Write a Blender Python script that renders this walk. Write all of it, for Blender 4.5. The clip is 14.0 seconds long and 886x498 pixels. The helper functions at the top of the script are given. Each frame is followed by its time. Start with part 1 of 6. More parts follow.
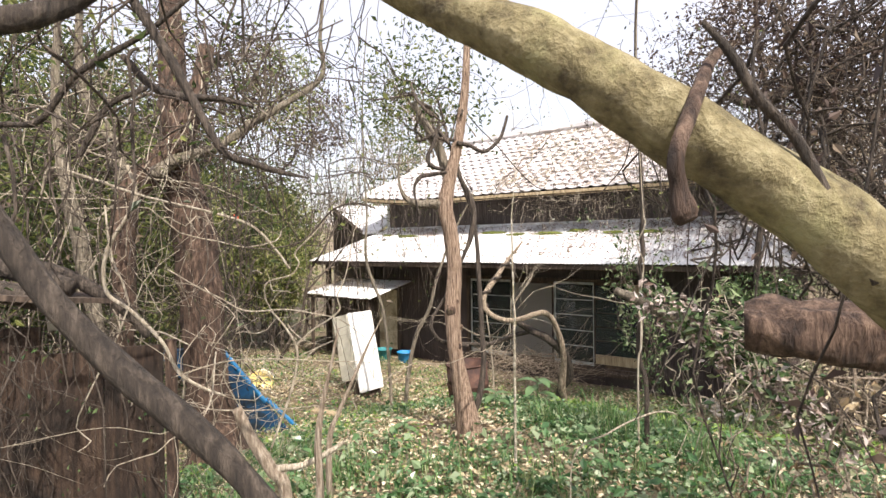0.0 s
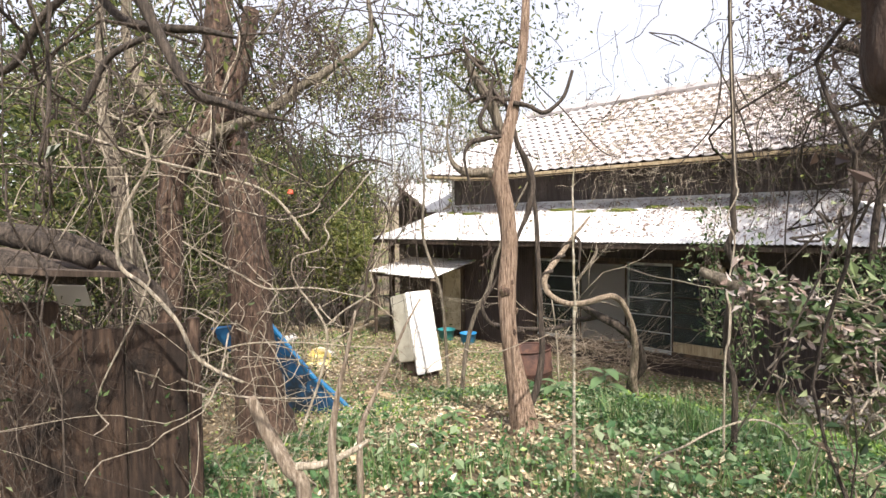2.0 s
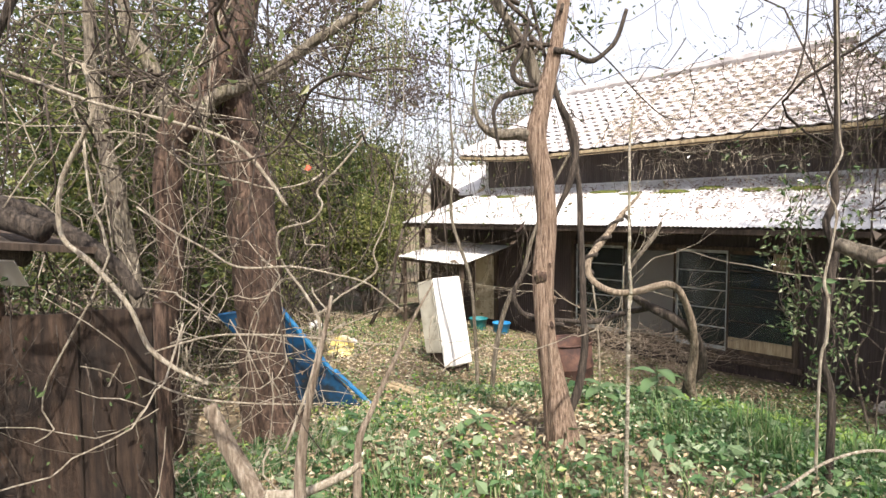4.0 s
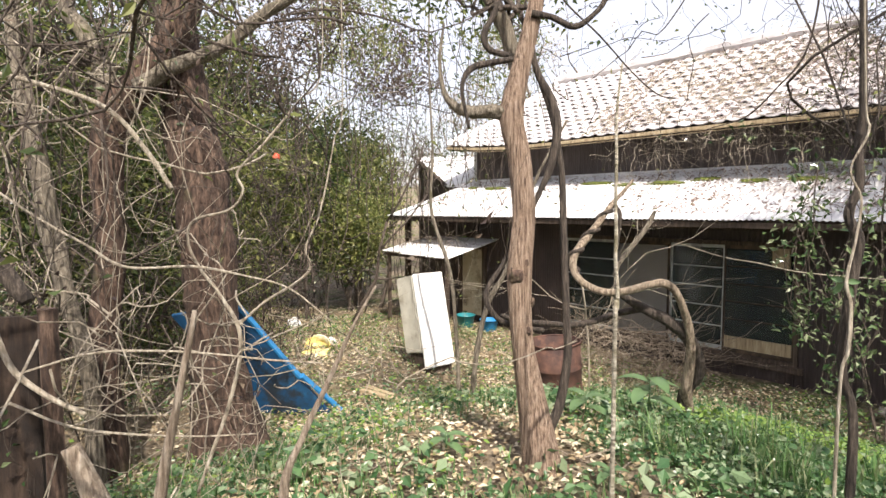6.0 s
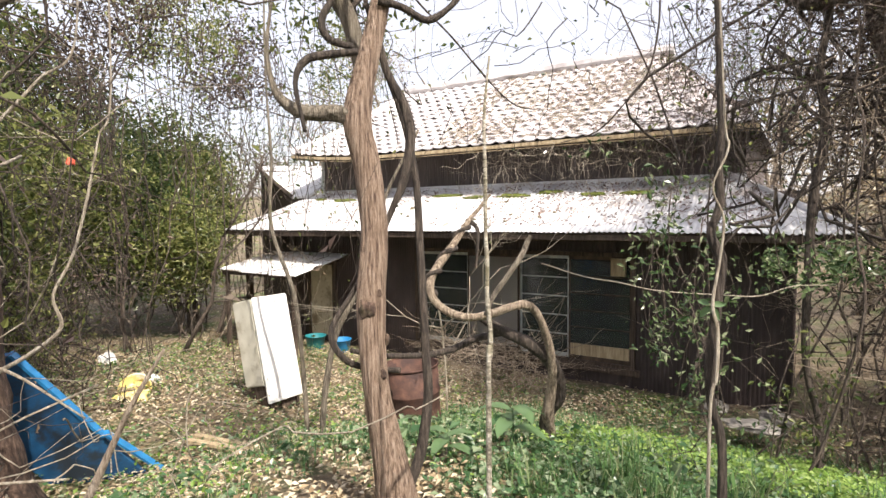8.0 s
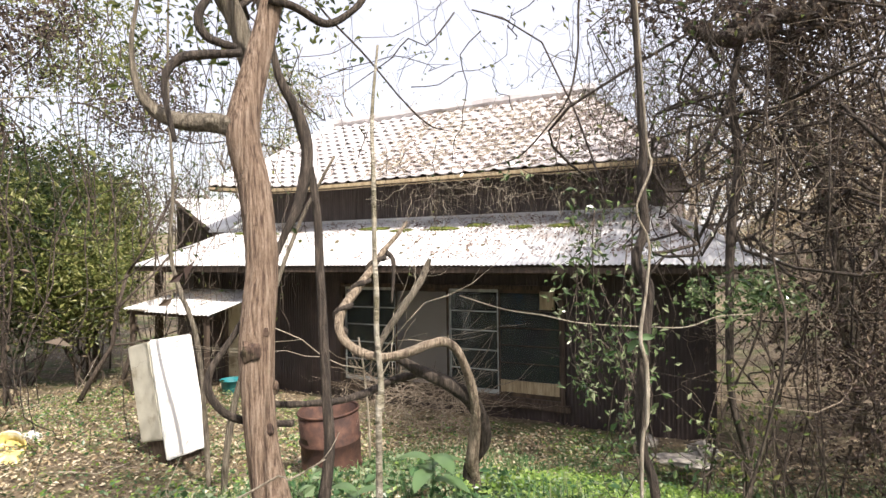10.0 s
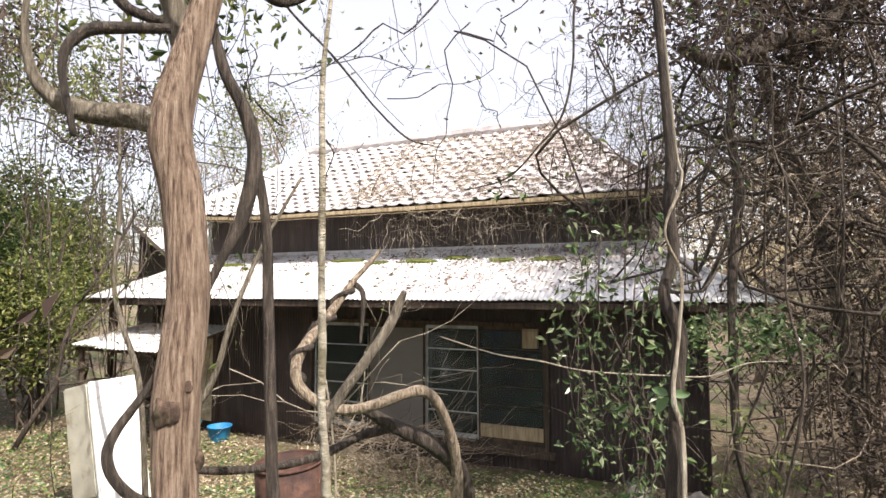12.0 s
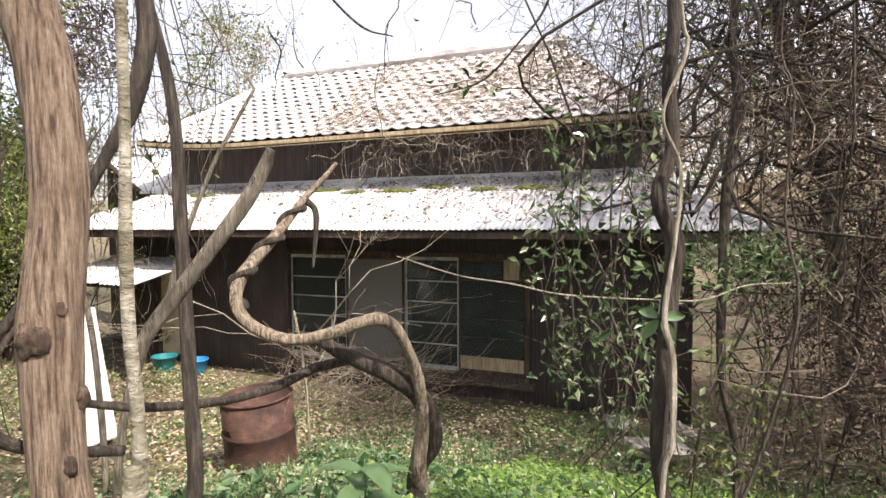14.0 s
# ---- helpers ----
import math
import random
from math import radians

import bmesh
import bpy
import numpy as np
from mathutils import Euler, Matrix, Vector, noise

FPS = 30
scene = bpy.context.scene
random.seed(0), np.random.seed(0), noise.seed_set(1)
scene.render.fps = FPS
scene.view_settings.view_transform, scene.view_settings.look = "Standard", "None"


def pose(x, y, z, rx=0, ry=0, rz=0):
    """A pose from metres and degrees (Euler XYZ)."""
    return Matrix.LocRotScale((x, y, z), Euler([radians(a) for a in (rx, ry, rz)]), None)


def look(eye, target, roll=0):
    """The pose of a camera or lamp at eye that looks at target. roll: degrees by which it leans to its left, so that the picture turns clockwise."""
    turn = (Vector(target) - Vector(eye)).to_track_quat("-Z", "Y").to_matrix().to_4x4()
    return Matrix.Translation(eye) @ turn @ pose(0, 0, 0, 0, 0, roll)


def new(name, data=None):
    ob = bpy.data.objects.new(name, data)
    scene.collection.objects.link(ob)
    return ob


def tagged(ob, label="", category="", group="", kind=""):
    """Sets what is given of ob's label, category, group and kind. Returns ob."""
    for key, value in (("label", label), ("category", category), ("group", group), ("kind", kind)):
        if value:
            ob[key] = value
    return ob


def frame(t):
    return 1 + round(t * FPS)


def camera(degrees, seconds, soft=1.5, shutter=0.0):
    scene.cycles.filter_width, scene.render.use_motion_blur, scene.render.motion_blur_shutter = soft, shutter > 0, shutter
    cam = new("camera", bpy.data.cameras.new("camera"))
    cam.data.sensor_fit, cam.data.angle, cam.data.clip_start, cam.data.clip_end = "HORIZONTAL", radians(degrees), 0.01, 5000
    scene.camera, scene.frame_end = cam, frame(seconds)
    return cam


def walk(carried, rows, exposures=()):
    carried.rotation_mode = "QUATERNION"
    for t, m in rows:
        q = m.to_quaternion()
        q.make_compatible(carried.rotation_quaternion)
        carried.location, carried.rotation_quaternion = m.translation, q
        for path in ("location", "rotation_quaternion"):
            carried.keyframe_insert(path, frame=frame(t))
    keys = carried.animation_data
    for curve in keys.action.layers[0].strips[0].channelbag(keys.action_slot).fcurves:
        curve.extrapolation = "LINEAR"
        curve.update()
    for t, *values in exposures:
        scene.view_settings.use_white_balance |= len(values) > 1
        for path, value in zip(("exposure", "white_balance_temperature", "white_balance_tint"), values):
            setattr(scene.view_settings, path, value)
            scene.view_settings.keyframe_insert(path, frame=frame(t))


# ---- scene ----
cam = camera(77.0, 14.0)
PATH = [
    (0, (3.942, -9.619, 2.667), (2.727, -8.031, 2.651), -0.7),
    (0.5, (3.832, -9.482, 2.662), (2.603, -7.905, 2.624), -0.4),
    (1, (3.755, -9.418, 2.673), (2.509, -7.855, 2.607), -0.3),
    (1.5, (3.659, -9.341, 2.646), (2.365, -7.818, 2.566), -0.2),
    (2, (3.762, -9.17, 2.618), (2.355, -7.751, 2.533), -0.5),
    (2.5, (3.772, -9.1, 2.575), (2.307, -7.742, 2.487), -0.3),
    (3, (3.583, -8.965, 2.555), (2.093, -7.635, 2.448), -0.1),
    (5.5, (3.256, -8.337, 2.483), (1.768, -7.009, 2.337), -0.3),
    (6, (3.159, -8.253, 2.496), (1.679, -6.916, 2.346), -0.2),
    (6.5, (3.125, -8.199, 2.506), (1.66, -6.844, 2.362), -0.3),
    (7, (2.994, -8.099, 2.496), (1.579, -6.693, 2.347), -0.4),
    (7.5, (2.916, -7.992, 2.524), (1.703, -6.407, 2.387), -0.4),
    (8, (2.863, -7.887, 2.539), (1.782, -6.208, 2.423), -0.5),
    (10.5, (2.814, -7.51, 2.492), (1.963, -5.701, 2.533), -0.6),
    (11, (2.791, -7.429, 2.498), (1.969, -5.607, 2.563), -0.4),
    (11.5, (2.708, -7.276, 2.47), (1.907, -5.446, 2.56), -0.3),
    (12, (2.616, -7.173, 2.488), (1.816, -5.345, 2.622), -0.2),
    (12.5, (2.587, -7.015, 2.468), (1.79, -5.186, 2.605), -0.3),
    (13, (2.59, -6.895, 2.409), (1.821, -5.049, 2.455), -0.5),
    (13.5, (2.61, -6.831, 2.396), (1.852, -4.981, 2.336), -0.4),
    (14, (2.584, -6.823, 2.397), (1.823, -4.976, 2.305), -0.2),
]
walk(cam, [(t, look(eye, target, roll)) for t, eye, target, roll in PATH])

# ---- world, sun, exposure ----
SUN_AZ, SUN_EL = radians(118.0), radians(50.0)   # compass bearing from +y towards +x, height
world = bpy.data.worlds.new("sky")
scene.world = world
world.use_nodes = True
wn = world.node_tree
wn.nodes.clear()
sky = wn.nodes.new("ShaderNodeTexSky")
sky.sky_type = "NISHITA"
sky.sun_disc = False
sky.sun_elevation, sky.sun_rotation = SUN_EL, SUN_AZ
sky.air_density, sky.dust_density, sky.ozone_density = 1.0, 3.0, 1.0
wbg = wn.nodes.new("ShaderNodeBackground")
wbg.inputs["Strength"].default_value = 1.0
haze = wn.nodes.new("ShaderNodeMix")            # thin bright cloud over the blue
haze.data_type, haze.blend_type = "RGBA", "ADD"
haze.inputs[0].default_value = 0.08
haze.inputs[6].default_value = (0.47, 0.425, 0.425, 1)
wout = wn.nodes.new("ShaderNodeOutputWorld")
wn.links.new(sky.outputs[0], haze.inputs[7])
wn.links.new(haze.outputs[2], wbg.inputs[0])
wn.links.new(wbg.outputs[0], wout.inputs[0])
sun = new("sun", bpy.data.lights.new("sun", "SUN"))
sun.data.energy, sun.data.angle, sun.data.color = 5.0, radians(0.8), (1.0, 0.91, 0.81)
to_sun = Vector((math.sin(SUN_AZ) * math.cos(SUN_EL), math.cos(SUN_AZ) * math.cos(SUN_EL), math.sin(SUN_EL)))
sun.matrix_world = look(to_sun * 40, (0, 0, 0))
scene.view_settings.exposure = 0.8


# ---- materials ----
def nodes_of(name):
    m = bpy.data.materials.new(name)
    m.use_nodes = True
    nt = m.node_tree
    return m, nt, nt.nodes["Principled BSDF"], nt.nodes["Material Output"]


def ramp(nt, source, stops):
    r = nt.nodes.new("ShaderNodeValToRGB")
    while len(r.color_ramp.elements) < len(stops):
        r.color_ramp.elements.new(0.5)
    for e, (p, c) in zip(r.color_ramp.elements, stops):
        e.position, e.color = p, (*c, 1)
    nt.links.new(source, r.inputs[0])
    return r.outputs[0]


def noise_of(nt, scale, detail=5, stretch=(1, 1, 1), rough=0.6):
    co = nt.nodes.new("ShaderNodeTexCoord")
    mp = nt.nodes.new("ShaderNodeMapping")
    mp.inputs["Scale"].default_value = stretch
    tx = nt.nodes.new("ShaderNodeTexNoise")
    tx.inputs["Scale"].default_value, tx.inputs["Detail"].default_value, tx.inputs["Roughness"].default_value = scale, detail, rough
    nt.links.new(co.outputs["Object"], mp.inputs[0])
    nt.links.new(mp.outputs[0], tx.inputs["Vector"])
    return tx.outputs["Fac"]


def mixed(nt, fac, a, b, mode="MIX"):
    n = nt.nodes.new("ShaderNodeMix")
    n.data_type, n.blend_type = "RGBA", mode
    for sock, v in ((n.inputs[0], fac), (n.inputs[6], a), (n.inputs[7], b)):
        if isinstance(v, (int, float)):
            sock.default_value = v
        elif isinstance(v, tuple):
            sock.default_value = (*v, 1)
        else:
            nt.links.new(v, sock)
    return n.outputs[2]


def bump(nt, bsdf, height, strength=0.4, distance=0.01):
    b = nt.nodes.new("ShaderNodeBump")
    b.inputs["Strength"].default_value, b.inputs["Distance"].default_value = strength, distance
    nt.links.new(height, b.inputs["Height"])
    nt.links.new(b.outputs[0], bsdf.inputs["Normal"])


def surface(name, stops, scale=6, stretch=(1, 1, 1), rough=0.8, metal=0.0, blotch=None, fine=60, relief=0.4, deep=0.01, blotch_scale=1.5, blotch_at=(0.5, 0.62)):
    """Two-scale stained surface: a coloured grain, and blotches of a second colour."""
    m, nt, b, _ = nodes_of(name)
    g = noise_of(nt, scale, 6, stretch)
    col = ramp(nt, g, stops)
    if blotch:
        s = noise_of(nt, blotch_scale, 8, (1, 1, 1), 0.7)
        k = ramp(nt, s, [(blotch_at[0], (0, 0, 0)), (blotch_at[1], (1, 1, 1))])
        col = mixed(nt, k, col, blotch)
    rnd = nt.nodes.new("ShaderNodeObjectInfo")
    hs = nt.nodes.new("ShaderNodeHueSaturation")
    mr = nt.nodes.new("ShaderNodeMapRange")
    mr.inputs["To Min"].default_value, mr.inputs["To Max"].default_value = 0.85, 1.15
    nt.links.new(rnd.outputs["Random"], mr.inputs["Value"])
    nt.links.new(mr.outputs[0], hs.inputs["Value"])
    nt.links.new(col, hs.inputs["Color"])
    nt.links.new(hs.outputs[0], b.inputs["Base Color"])
    b.inputs["Roughness"].default_value, b.inputs["Metallic"].default_value = rough, metal
    bump(nt, b, noise_of(nt, fine, 6, stretch), relief, deep)
    return m


def leafy(name, colours, gloss=0.45, thin=0.35):
    """Leaves, each with its own tint, letting some light through."""
    m, nt, b, out = nodes_of(name)
    geo = nt.nodes.new("ShaderNodeNewGeometry")
    n = len(colours)
    col = ramp(nt, geo.outputs["Random Per Island"], [((i + 0.5) / n, c) for i, c in enumerate(colours)])
    col = mixed(nt, 0.35, col, ramp(nt, noise_of(nt, 1.3, 3), [(0.35, (0.3, 0.3, 0.3)), (0.7, (1, 1, 1))]), "MULTIPLY")
    nt.links.new(col, b.inputs["Base Color"])
    b.inputs["Roughness"].default_value = gloss
    tr = nt.nodes.new("ShaderNodeBsdfTranslucent")
    nt.links.new(col, tr.inputs[0])
    mx = nt.nodes.new("ShaderNodeMixShader")
    mx.inputs[0].default_value = thin
    nt.links.new(b.outputs[0], mx.inputs[1])
    nt.links.new(tr.outputs[0], mx.inputs[2])
    nt.links.new(mx.outputs[0], out.inputs[0])
    return m


def glassy(name, colour, rough):
    m, nt, b, out = nodes_of(name)
    b.inputs["Base Color"].default_value = (*colour, 1)
    b.inputs["Transmission Weight"].default_value = 0.9
    b.inputs["IOR"].default_value = 1.45
    b.inputs["Specular IOR Level"].default_value = 0.3
    dirt = ramp(nt, noise_of(nt, 5, 7), [(0.35, (rough,) * 3), (0.75, (min(1, rough + 0.25),) * 3)])
    nt.links.new(dirt, b.inputs["Roughness"])
    return m


def barky(name, dark, mid, light, moss=None, moss_at=(0.52, 0.66), fissure=(13, 13, 1.5), steps=(0.32, 0.5, 0.68)):
    m, nt, b, _ = nodes_of(name)
    g = noise_of(nt, 5, 8, fissure, 0.65)
    col = ramp(nt, g, list(zip(steps, (dark, mid, light))))
    if moss:
        k = ramp(nt, noise_of(nt, 3.2, 7, (1, 1, 1), 0.7), [(moss_at[0], (0, 0, 0)), (moss_at[1], (1, 1, 1))])
        col = mixed(nt, k, col, moss)
    col = mixed(nt, 0.5, col, ramp(nt, noise_of(nt, 90, 3), [(0.3, (0.55, 0.55, 0.55)), (0.7, (1, 1, 1))]), "MULTIPLY")
    nt.links.new(col, b.inputs["Base Color"])
    b.inputs["Roughness"].default_value = 0.9
    bump(nt, b, g, 1.0, 0.035)
    return m


M = {
    "soil": surface("leaf_mould", [(0.3, (0.07, 0.052, 0.034)), (0.5, (0.18, 0.14, 0.092)), (0.7, (0.32, 0.26, 0.18))], 14, fine=120, relief=0.9, deep=0.03, blotch=(0.09, 0.12, 0.035), blotch_scale=1.1),
    "bark": barky("reddish_bark", (0.1, 0.06, 0.043), (0.3, 0.21, 0.148), (0.47, 0.36, 0.278), (0.2, 0.18, 0.09), (0.66, 0.78), (19, 19, 1.5), (0.36, 0.5, 0.66)),
    "bark_dark": barky("dark_bark", (0.02, 0.016, 0.013), (0.06, 0.046, 0.036), (0.15, 0.12, 0.095)),
    "bark_rough": barky("rough_bark", (0.02, 0.012, 0.009), (0.085, 0.052, 0.037), (0.23, 0.155, 0.112), (0.1, 0.1, 0.045), (0.6, 0.74), (8, 8, 1.6)),
    "bark_grey": barky("grey_bark", (0.06, 0.05, 0.038), (0.19, 0.16, 0.12), (0.36, 0.32, 0.25), (0.14, 0.13, 0.06), (0.56, 0.7)),
    "bark_moss": barky("mossy_bark", (0.07, 0.055, 0.03), (0.22, 0.185, 0.095), (0.38, 0.335, 0.2), (0.36, 0.34, 0.17), (0.54, 0.7), (3.5, 3.5, 3.5)),
    "bark_tan": barky("tan_vine_bark", (0.09, 0.065, 0.045), (0.3, 0.235, 0.17), (0.52, 0.44, 0.34), (0.16, 0.12, 0.085), (0.58, 0.7)),
    "bark_spot": barky("spotted_pale_bark", (0.16, 0.14, 0.1), (0.42, 0.38, 0.3), (0.62, 0.58, 0.5), (0.2, 0.18, 0.1), (0.5, 0.62), (3, 3, 7)),
    "vine_pale": barky("pale_dry_vine", (0.22, 0.18, 0.13), (0.45, 0.39, 0.3), (0.66, 0.6, 0.5)),
    "vine_brown": barky("brown_dry_vine", (0.035, 0.026, 0.02), (0.095, 0.072, 0.056), (0.21, 0.17, 0.135)),
    "twig": barky("dry_twigs", (0.14, 0.1, 0.07), (0.3, 0.24, 0.18), (0.5, 0.43, 0.35)),
    "leaf_dark": leafy("dark_evergreen_leaves", [(0.025, 0.05, 0.016), (0.05, 0.09, 0.026), (0.09, 0.135, 0.04), (0.15, 0.18, 0.06)], 0.3, 0.3),
    "leaf_mid": leafy("green_shrub_leaves", [(0.04, 0.065, 0.02), (0.075, 0.11, 0.032), (0.14, 0.175, 0.05), (0.25, 0.27, 0.085)], 0.4, 0.4),
    "leaf_yellow": leafy("yellow_green_leaves", [(0.09, 0.12, 0.035), (0.16, 0.2, 0.055), (0.26, 0.29, 0.09), (0.4, 0.4, 0.16)], 0.4, 0.45),
    "leaf_ivy": leafy("glossy_ivy_leaves", [(0.04, 0.075, 0.03), (0.08, 0.13, 0.05), (0.15, 0.21, 0.09), (0.3, 0.34, 0.2)], 0.22, 0.25),
    "leaf_brown": leafy("withered_leaves", [(0.035, 0.023, 0.021), (0.07, 0.046, 0.04), (0.12, 0.083, 0.064), (0.19, 0.145, 0.1)], 0.6, 0.3),
    "leaf_litter": leafy("dry_fallen_leaves", [(0.26, 0.185, 0.105), (0.42, 0.33, 0.2), (0.57, 0.475, 0.32), (0.74, 0.66, 0.5)], 0.7, 0.2),
    "leaf_rust": leafy("faded_roof_leaves", [(0.2, 0.135, 0.11), (0.33, 0.25, 0.215), (0.47, 0.39, 0.35), (0.62, 0.55, 0.52)], 0.7, 0.15),
    "grass": leafy("grass_blades", [(0.07, 0.15, 0.045), (0.11, 0.23, 0.07), (0.17, 0.3, 0.1), (0.31, 0.34, 0.18)], 0.45, 0.4),
    "leaf_fresh": leafy("fresh_ground_leaves", [(0.055, 0.13, 0.05), (0.105, 0.21, 0.085), (0.18, 0.29, 0.13), (0.35, 0.43, 0.27)], 0.32, 0.4),
    "leaf_herb": leafy("bright_herb_leaves", [(0.14, 0.25, 0.04), (0.2, 0.34, 0.06), (0.28, 0.42, 0.09), (0.38, 0.5, 0.15)], 0.45, 0.45),
    "tin": surface("galvanised_sheet", [(0.3, (0.56, 0.56, 0.57)), (0.55, (0.72, 0.72, 0.73)), (0.75, (0.82, 0.82, 0.82))], 3, (1, 1, 1), 0.55, 0.0, blotch=(0.34, 0.25, 0.19), blotch_scale=0.9, blotch_at=(0.56, 0.72), relief=0.15),
    "dark_tin": surface("brown_painted_sheet", [(0.3, (0.032, 0.022, 0.021)), (0.55, (0.05, 0.036, 0.034)), (0.75, (0.085, 0.064, 0.058))], 2.5, (1, 1, 0.5), 0.6, 0.0, blotch=(0.11, 0.075, 0.06), blotch_scale=2.2, blotch_at=(0.6, 0.75), relief=0.15),
    "upper_clad": surface("weathered_brown_sheet", [(0.3, (0.075, 0.06, 0.058)), (0.55, (0.12, 0.098, 0.092)), (0.75, (0.18, 0.15, 0.14))], 2.5, (3, 1, 0.6), 0.7, 0.0, blotch=(0.22, 0.18, 0.17), blotch_scale=1.6, blotch_at=(0.58, 0.75), relief=0.2),
    "tile": surface("grey_clay_tile", [(0.3, (0.46, 0.43, 0.435)), (0.5, (0.6, 0.57, 0.57)), (0.72, (0.72, 0.69, 0.685))], 5, rough=0.5, blotch=(0.4, 0.36, 0.35), blotch_scale=2.0, blotch_at=(0.58, 0.72), relief=0.3),
    "wood_dark": surface("old_dark_timber", [(0.3, (0.03, 0.021, 0.016)), (0.5, (0.07, 0.05, 0.037)), (0.72, (0.13, 0.095, 0.07))], 4, (8, 8, 0.8), 0.85, relief=0.5),
    "wood_pale": surface("bleached_timber", [(0.3, (0.2, 0.15, 0.09)), (0.5, (0.36, 0.28, 0.17)), (0.72, (0.5, 0.42, 0.28))], 4, (8, 8, 0.8), 0.85, relief=0.4),
    "wood_wall": surface("stained_plank", [(0.3, (0.022, 0.015, 0.01)), (0.5, (0.06, 0.041, 0.027)), (0.72, (0.13, 0.088, 0.055))], 2, (4, 4, 0.7), 0.85, blotch=(0.03, 0.024, 0.018), blotch_scale=2.5, relief=0.6),
    "wood_rotten": surface("rotten_plank", [(0.3, (0.028, 0.017, 0.011)), (0.5, (0.07, 0.042, 0.028)), (0.72, (0.15, 0.095, 0.062))], 5, (7, 7, 0.6), 0.95, blotch=(0.018, 0.012, 0.009), blotch_scale=3.2, blotch_at=(0.46, 0.66), relief=1.0, deep=0.03),
    "bar": surface("pale_glazing_bar", [(0.3, (0.36, 0.38, 0.36)), (0.7, (0.56, 0.58, 0.55))], 9, rough=0.5, blotch=(0.25, 0.25, 0.24), blotch_scale=5),
    "cream": surface("cream_door_skin", [(0.3, (0.5, 0.43, 0.3)), (0.7, (0.66, 0.6, 0.46))], 4, rough=0.6, blotch=(0.3, 0.24, 0.16), blotch_scale=3),
    "white": surface("white_enamel", [(0.3, (0.76, 0.76, 0.74)), (0.7, (0.86, 0.86, 0.84))], 5, rough=0.35, blotch=(0.62, 0.6, 0.54), blotch_scale=3.5, blotch_at=(0.6, 0.75), relief=0.08),
    "enamel_old": surface("yellowed_enamel", [(0.3, (0.5, 0.48, 0.4)), (0.7, (0.66, 0.64, 0.55))], 5, rough=0.5, blotch=(0.3, 0.26, 0.18), blotch_scale=4, blotch_at=(0.55, 0.72), relief=0.15),
    "rust": surface("rusted_steel", [(0.3, (0.04, 0.02, 0.014)), (0.5, (0.085, 0.04, 0.028)), (0.72, (0.16, 0.078, 0.052))], 7, rough=0.8, blotch=(0.045, 0.022, 0.018), blotch_scale=4, relief=0.5),
    "blue": surface("faded_blue_panel", [(0.3, (0.008, 0.045, 0.11)), (0.55, (0.012, 0.075, 0.18)), (0.75, (0.025, 0.12, 0.25))], 4, rough=0.5, blotch=(0.02, 0.03, 0.045), blotch_scale=3, relief=0.1),
    "blue_edge": surface("bright_blue_edge", [(0.3, (0.015, 0.15, 0.36)), (0.7, (0.035, 0.26, 0.55))], 6, rough=0.45, relief=0.1),
    "teal": surface("teal_plastic", [(0.3, (0.015, 0.13, 0.15)), (0.7, (0.025, 0.2, 0.22))], 6, rough=0.4, relief=0.1),
    "yellow": surface("yellow_plastic", [(0.3, (0.55, 0.42, 0.12)), (0.7, (0.78, 0.66, 0.28))], 6, rough=0.45, blotch=(0.85, 0.82, 0.65), blotch_scale=4, relief=0.1),
    "moss": surface("cushion_moss", [(0.3, (0.06, 0.085, 0.015)), (0.5, (0.13, 0.16, 0.03)), (0.72, (0.26, 0.27, 0.06))], 40, rough=0.95, fine=150, relief=1.0, deep=0.02),
    # base colour kept dark to stand in for the unlit room's shade
    "inside": surface("shade_dark_interior", [(0.3, (0.04, 0.036, 0.032)), (0.7, (0.09, 0.08, 0.07))], 3, rough=0.9),
    "cloth": surface("grey_paper_screen", [(0.3, (0.42, 0.39, 0.35)), (0.7, (0.6, 0.56, 0.5))], 3, rough=0.9, blotch=(0.15, 0.13, 0.11), blotch_scale=4),
    "glass": glassy("dusty_window_glass", (0.2, 0.25, 0.25), 0.03),
    "glass_frost": glassy("frosted_glass", (0.6, 0.58, 0.54), 0.5),
    "stone": surface("grey_stone", [(0.3, (0.2, 0.18, 0.16)), (0.7, (0.42, 0.39, 0.35))], 8, rough=0.9, relief=0.5),
    "red": surface("faded_red_plastic", [(0.3, (0.5, 0.06, 0.03)), (0.7, (0.7, 0.16, 0.09))], 6, rough=0.5),
}


# ---- building helpers ----
class Geo:
    """Collects vertices and faces for one mesh."""

    def __init__(self):
        self.v, self.f, self.n = [], [], 0

    def add(self, verts, faces):
        verts = np.asarray(verts, float).reshape(-1, 3)
        self.v.append(verts)
        self.f.extend([tuple(i + self.n for i in q) for q in faces])
        self.n += len(verts)
        return self

    def box(self, lo, hi, m=None):
        x0, y0, z0 = lo
        x1, y1, z1 = hi
        v = [(x, y, z) for z in (z0, z1) for x, y in ((x0, y0), (x1, y0), (x1, y1), (x0, y1))]
        if m is not None:
            v = [m @ Vector(p) for p in v]
        return self.add(v, [(0, 3, 2, 1), (4, 5, 6, 7), (0, 1, 5, 4), (1, 2, 6, 5), (2, 3, 7, 6), (3, 0, 4, 7)])

    def mesh(self, name, material, smooth=False):
        me = bpy.data.meshes.new(name)
        me.from_pydata(np.concatenate(self.v).tolist() if self.v else [], [], self.f)
        me.materials.append(material)
        if smooth:
            me.polygons.foreach_set("use_smooth", [True] * len(me.polygons))
        me.update()
        return me


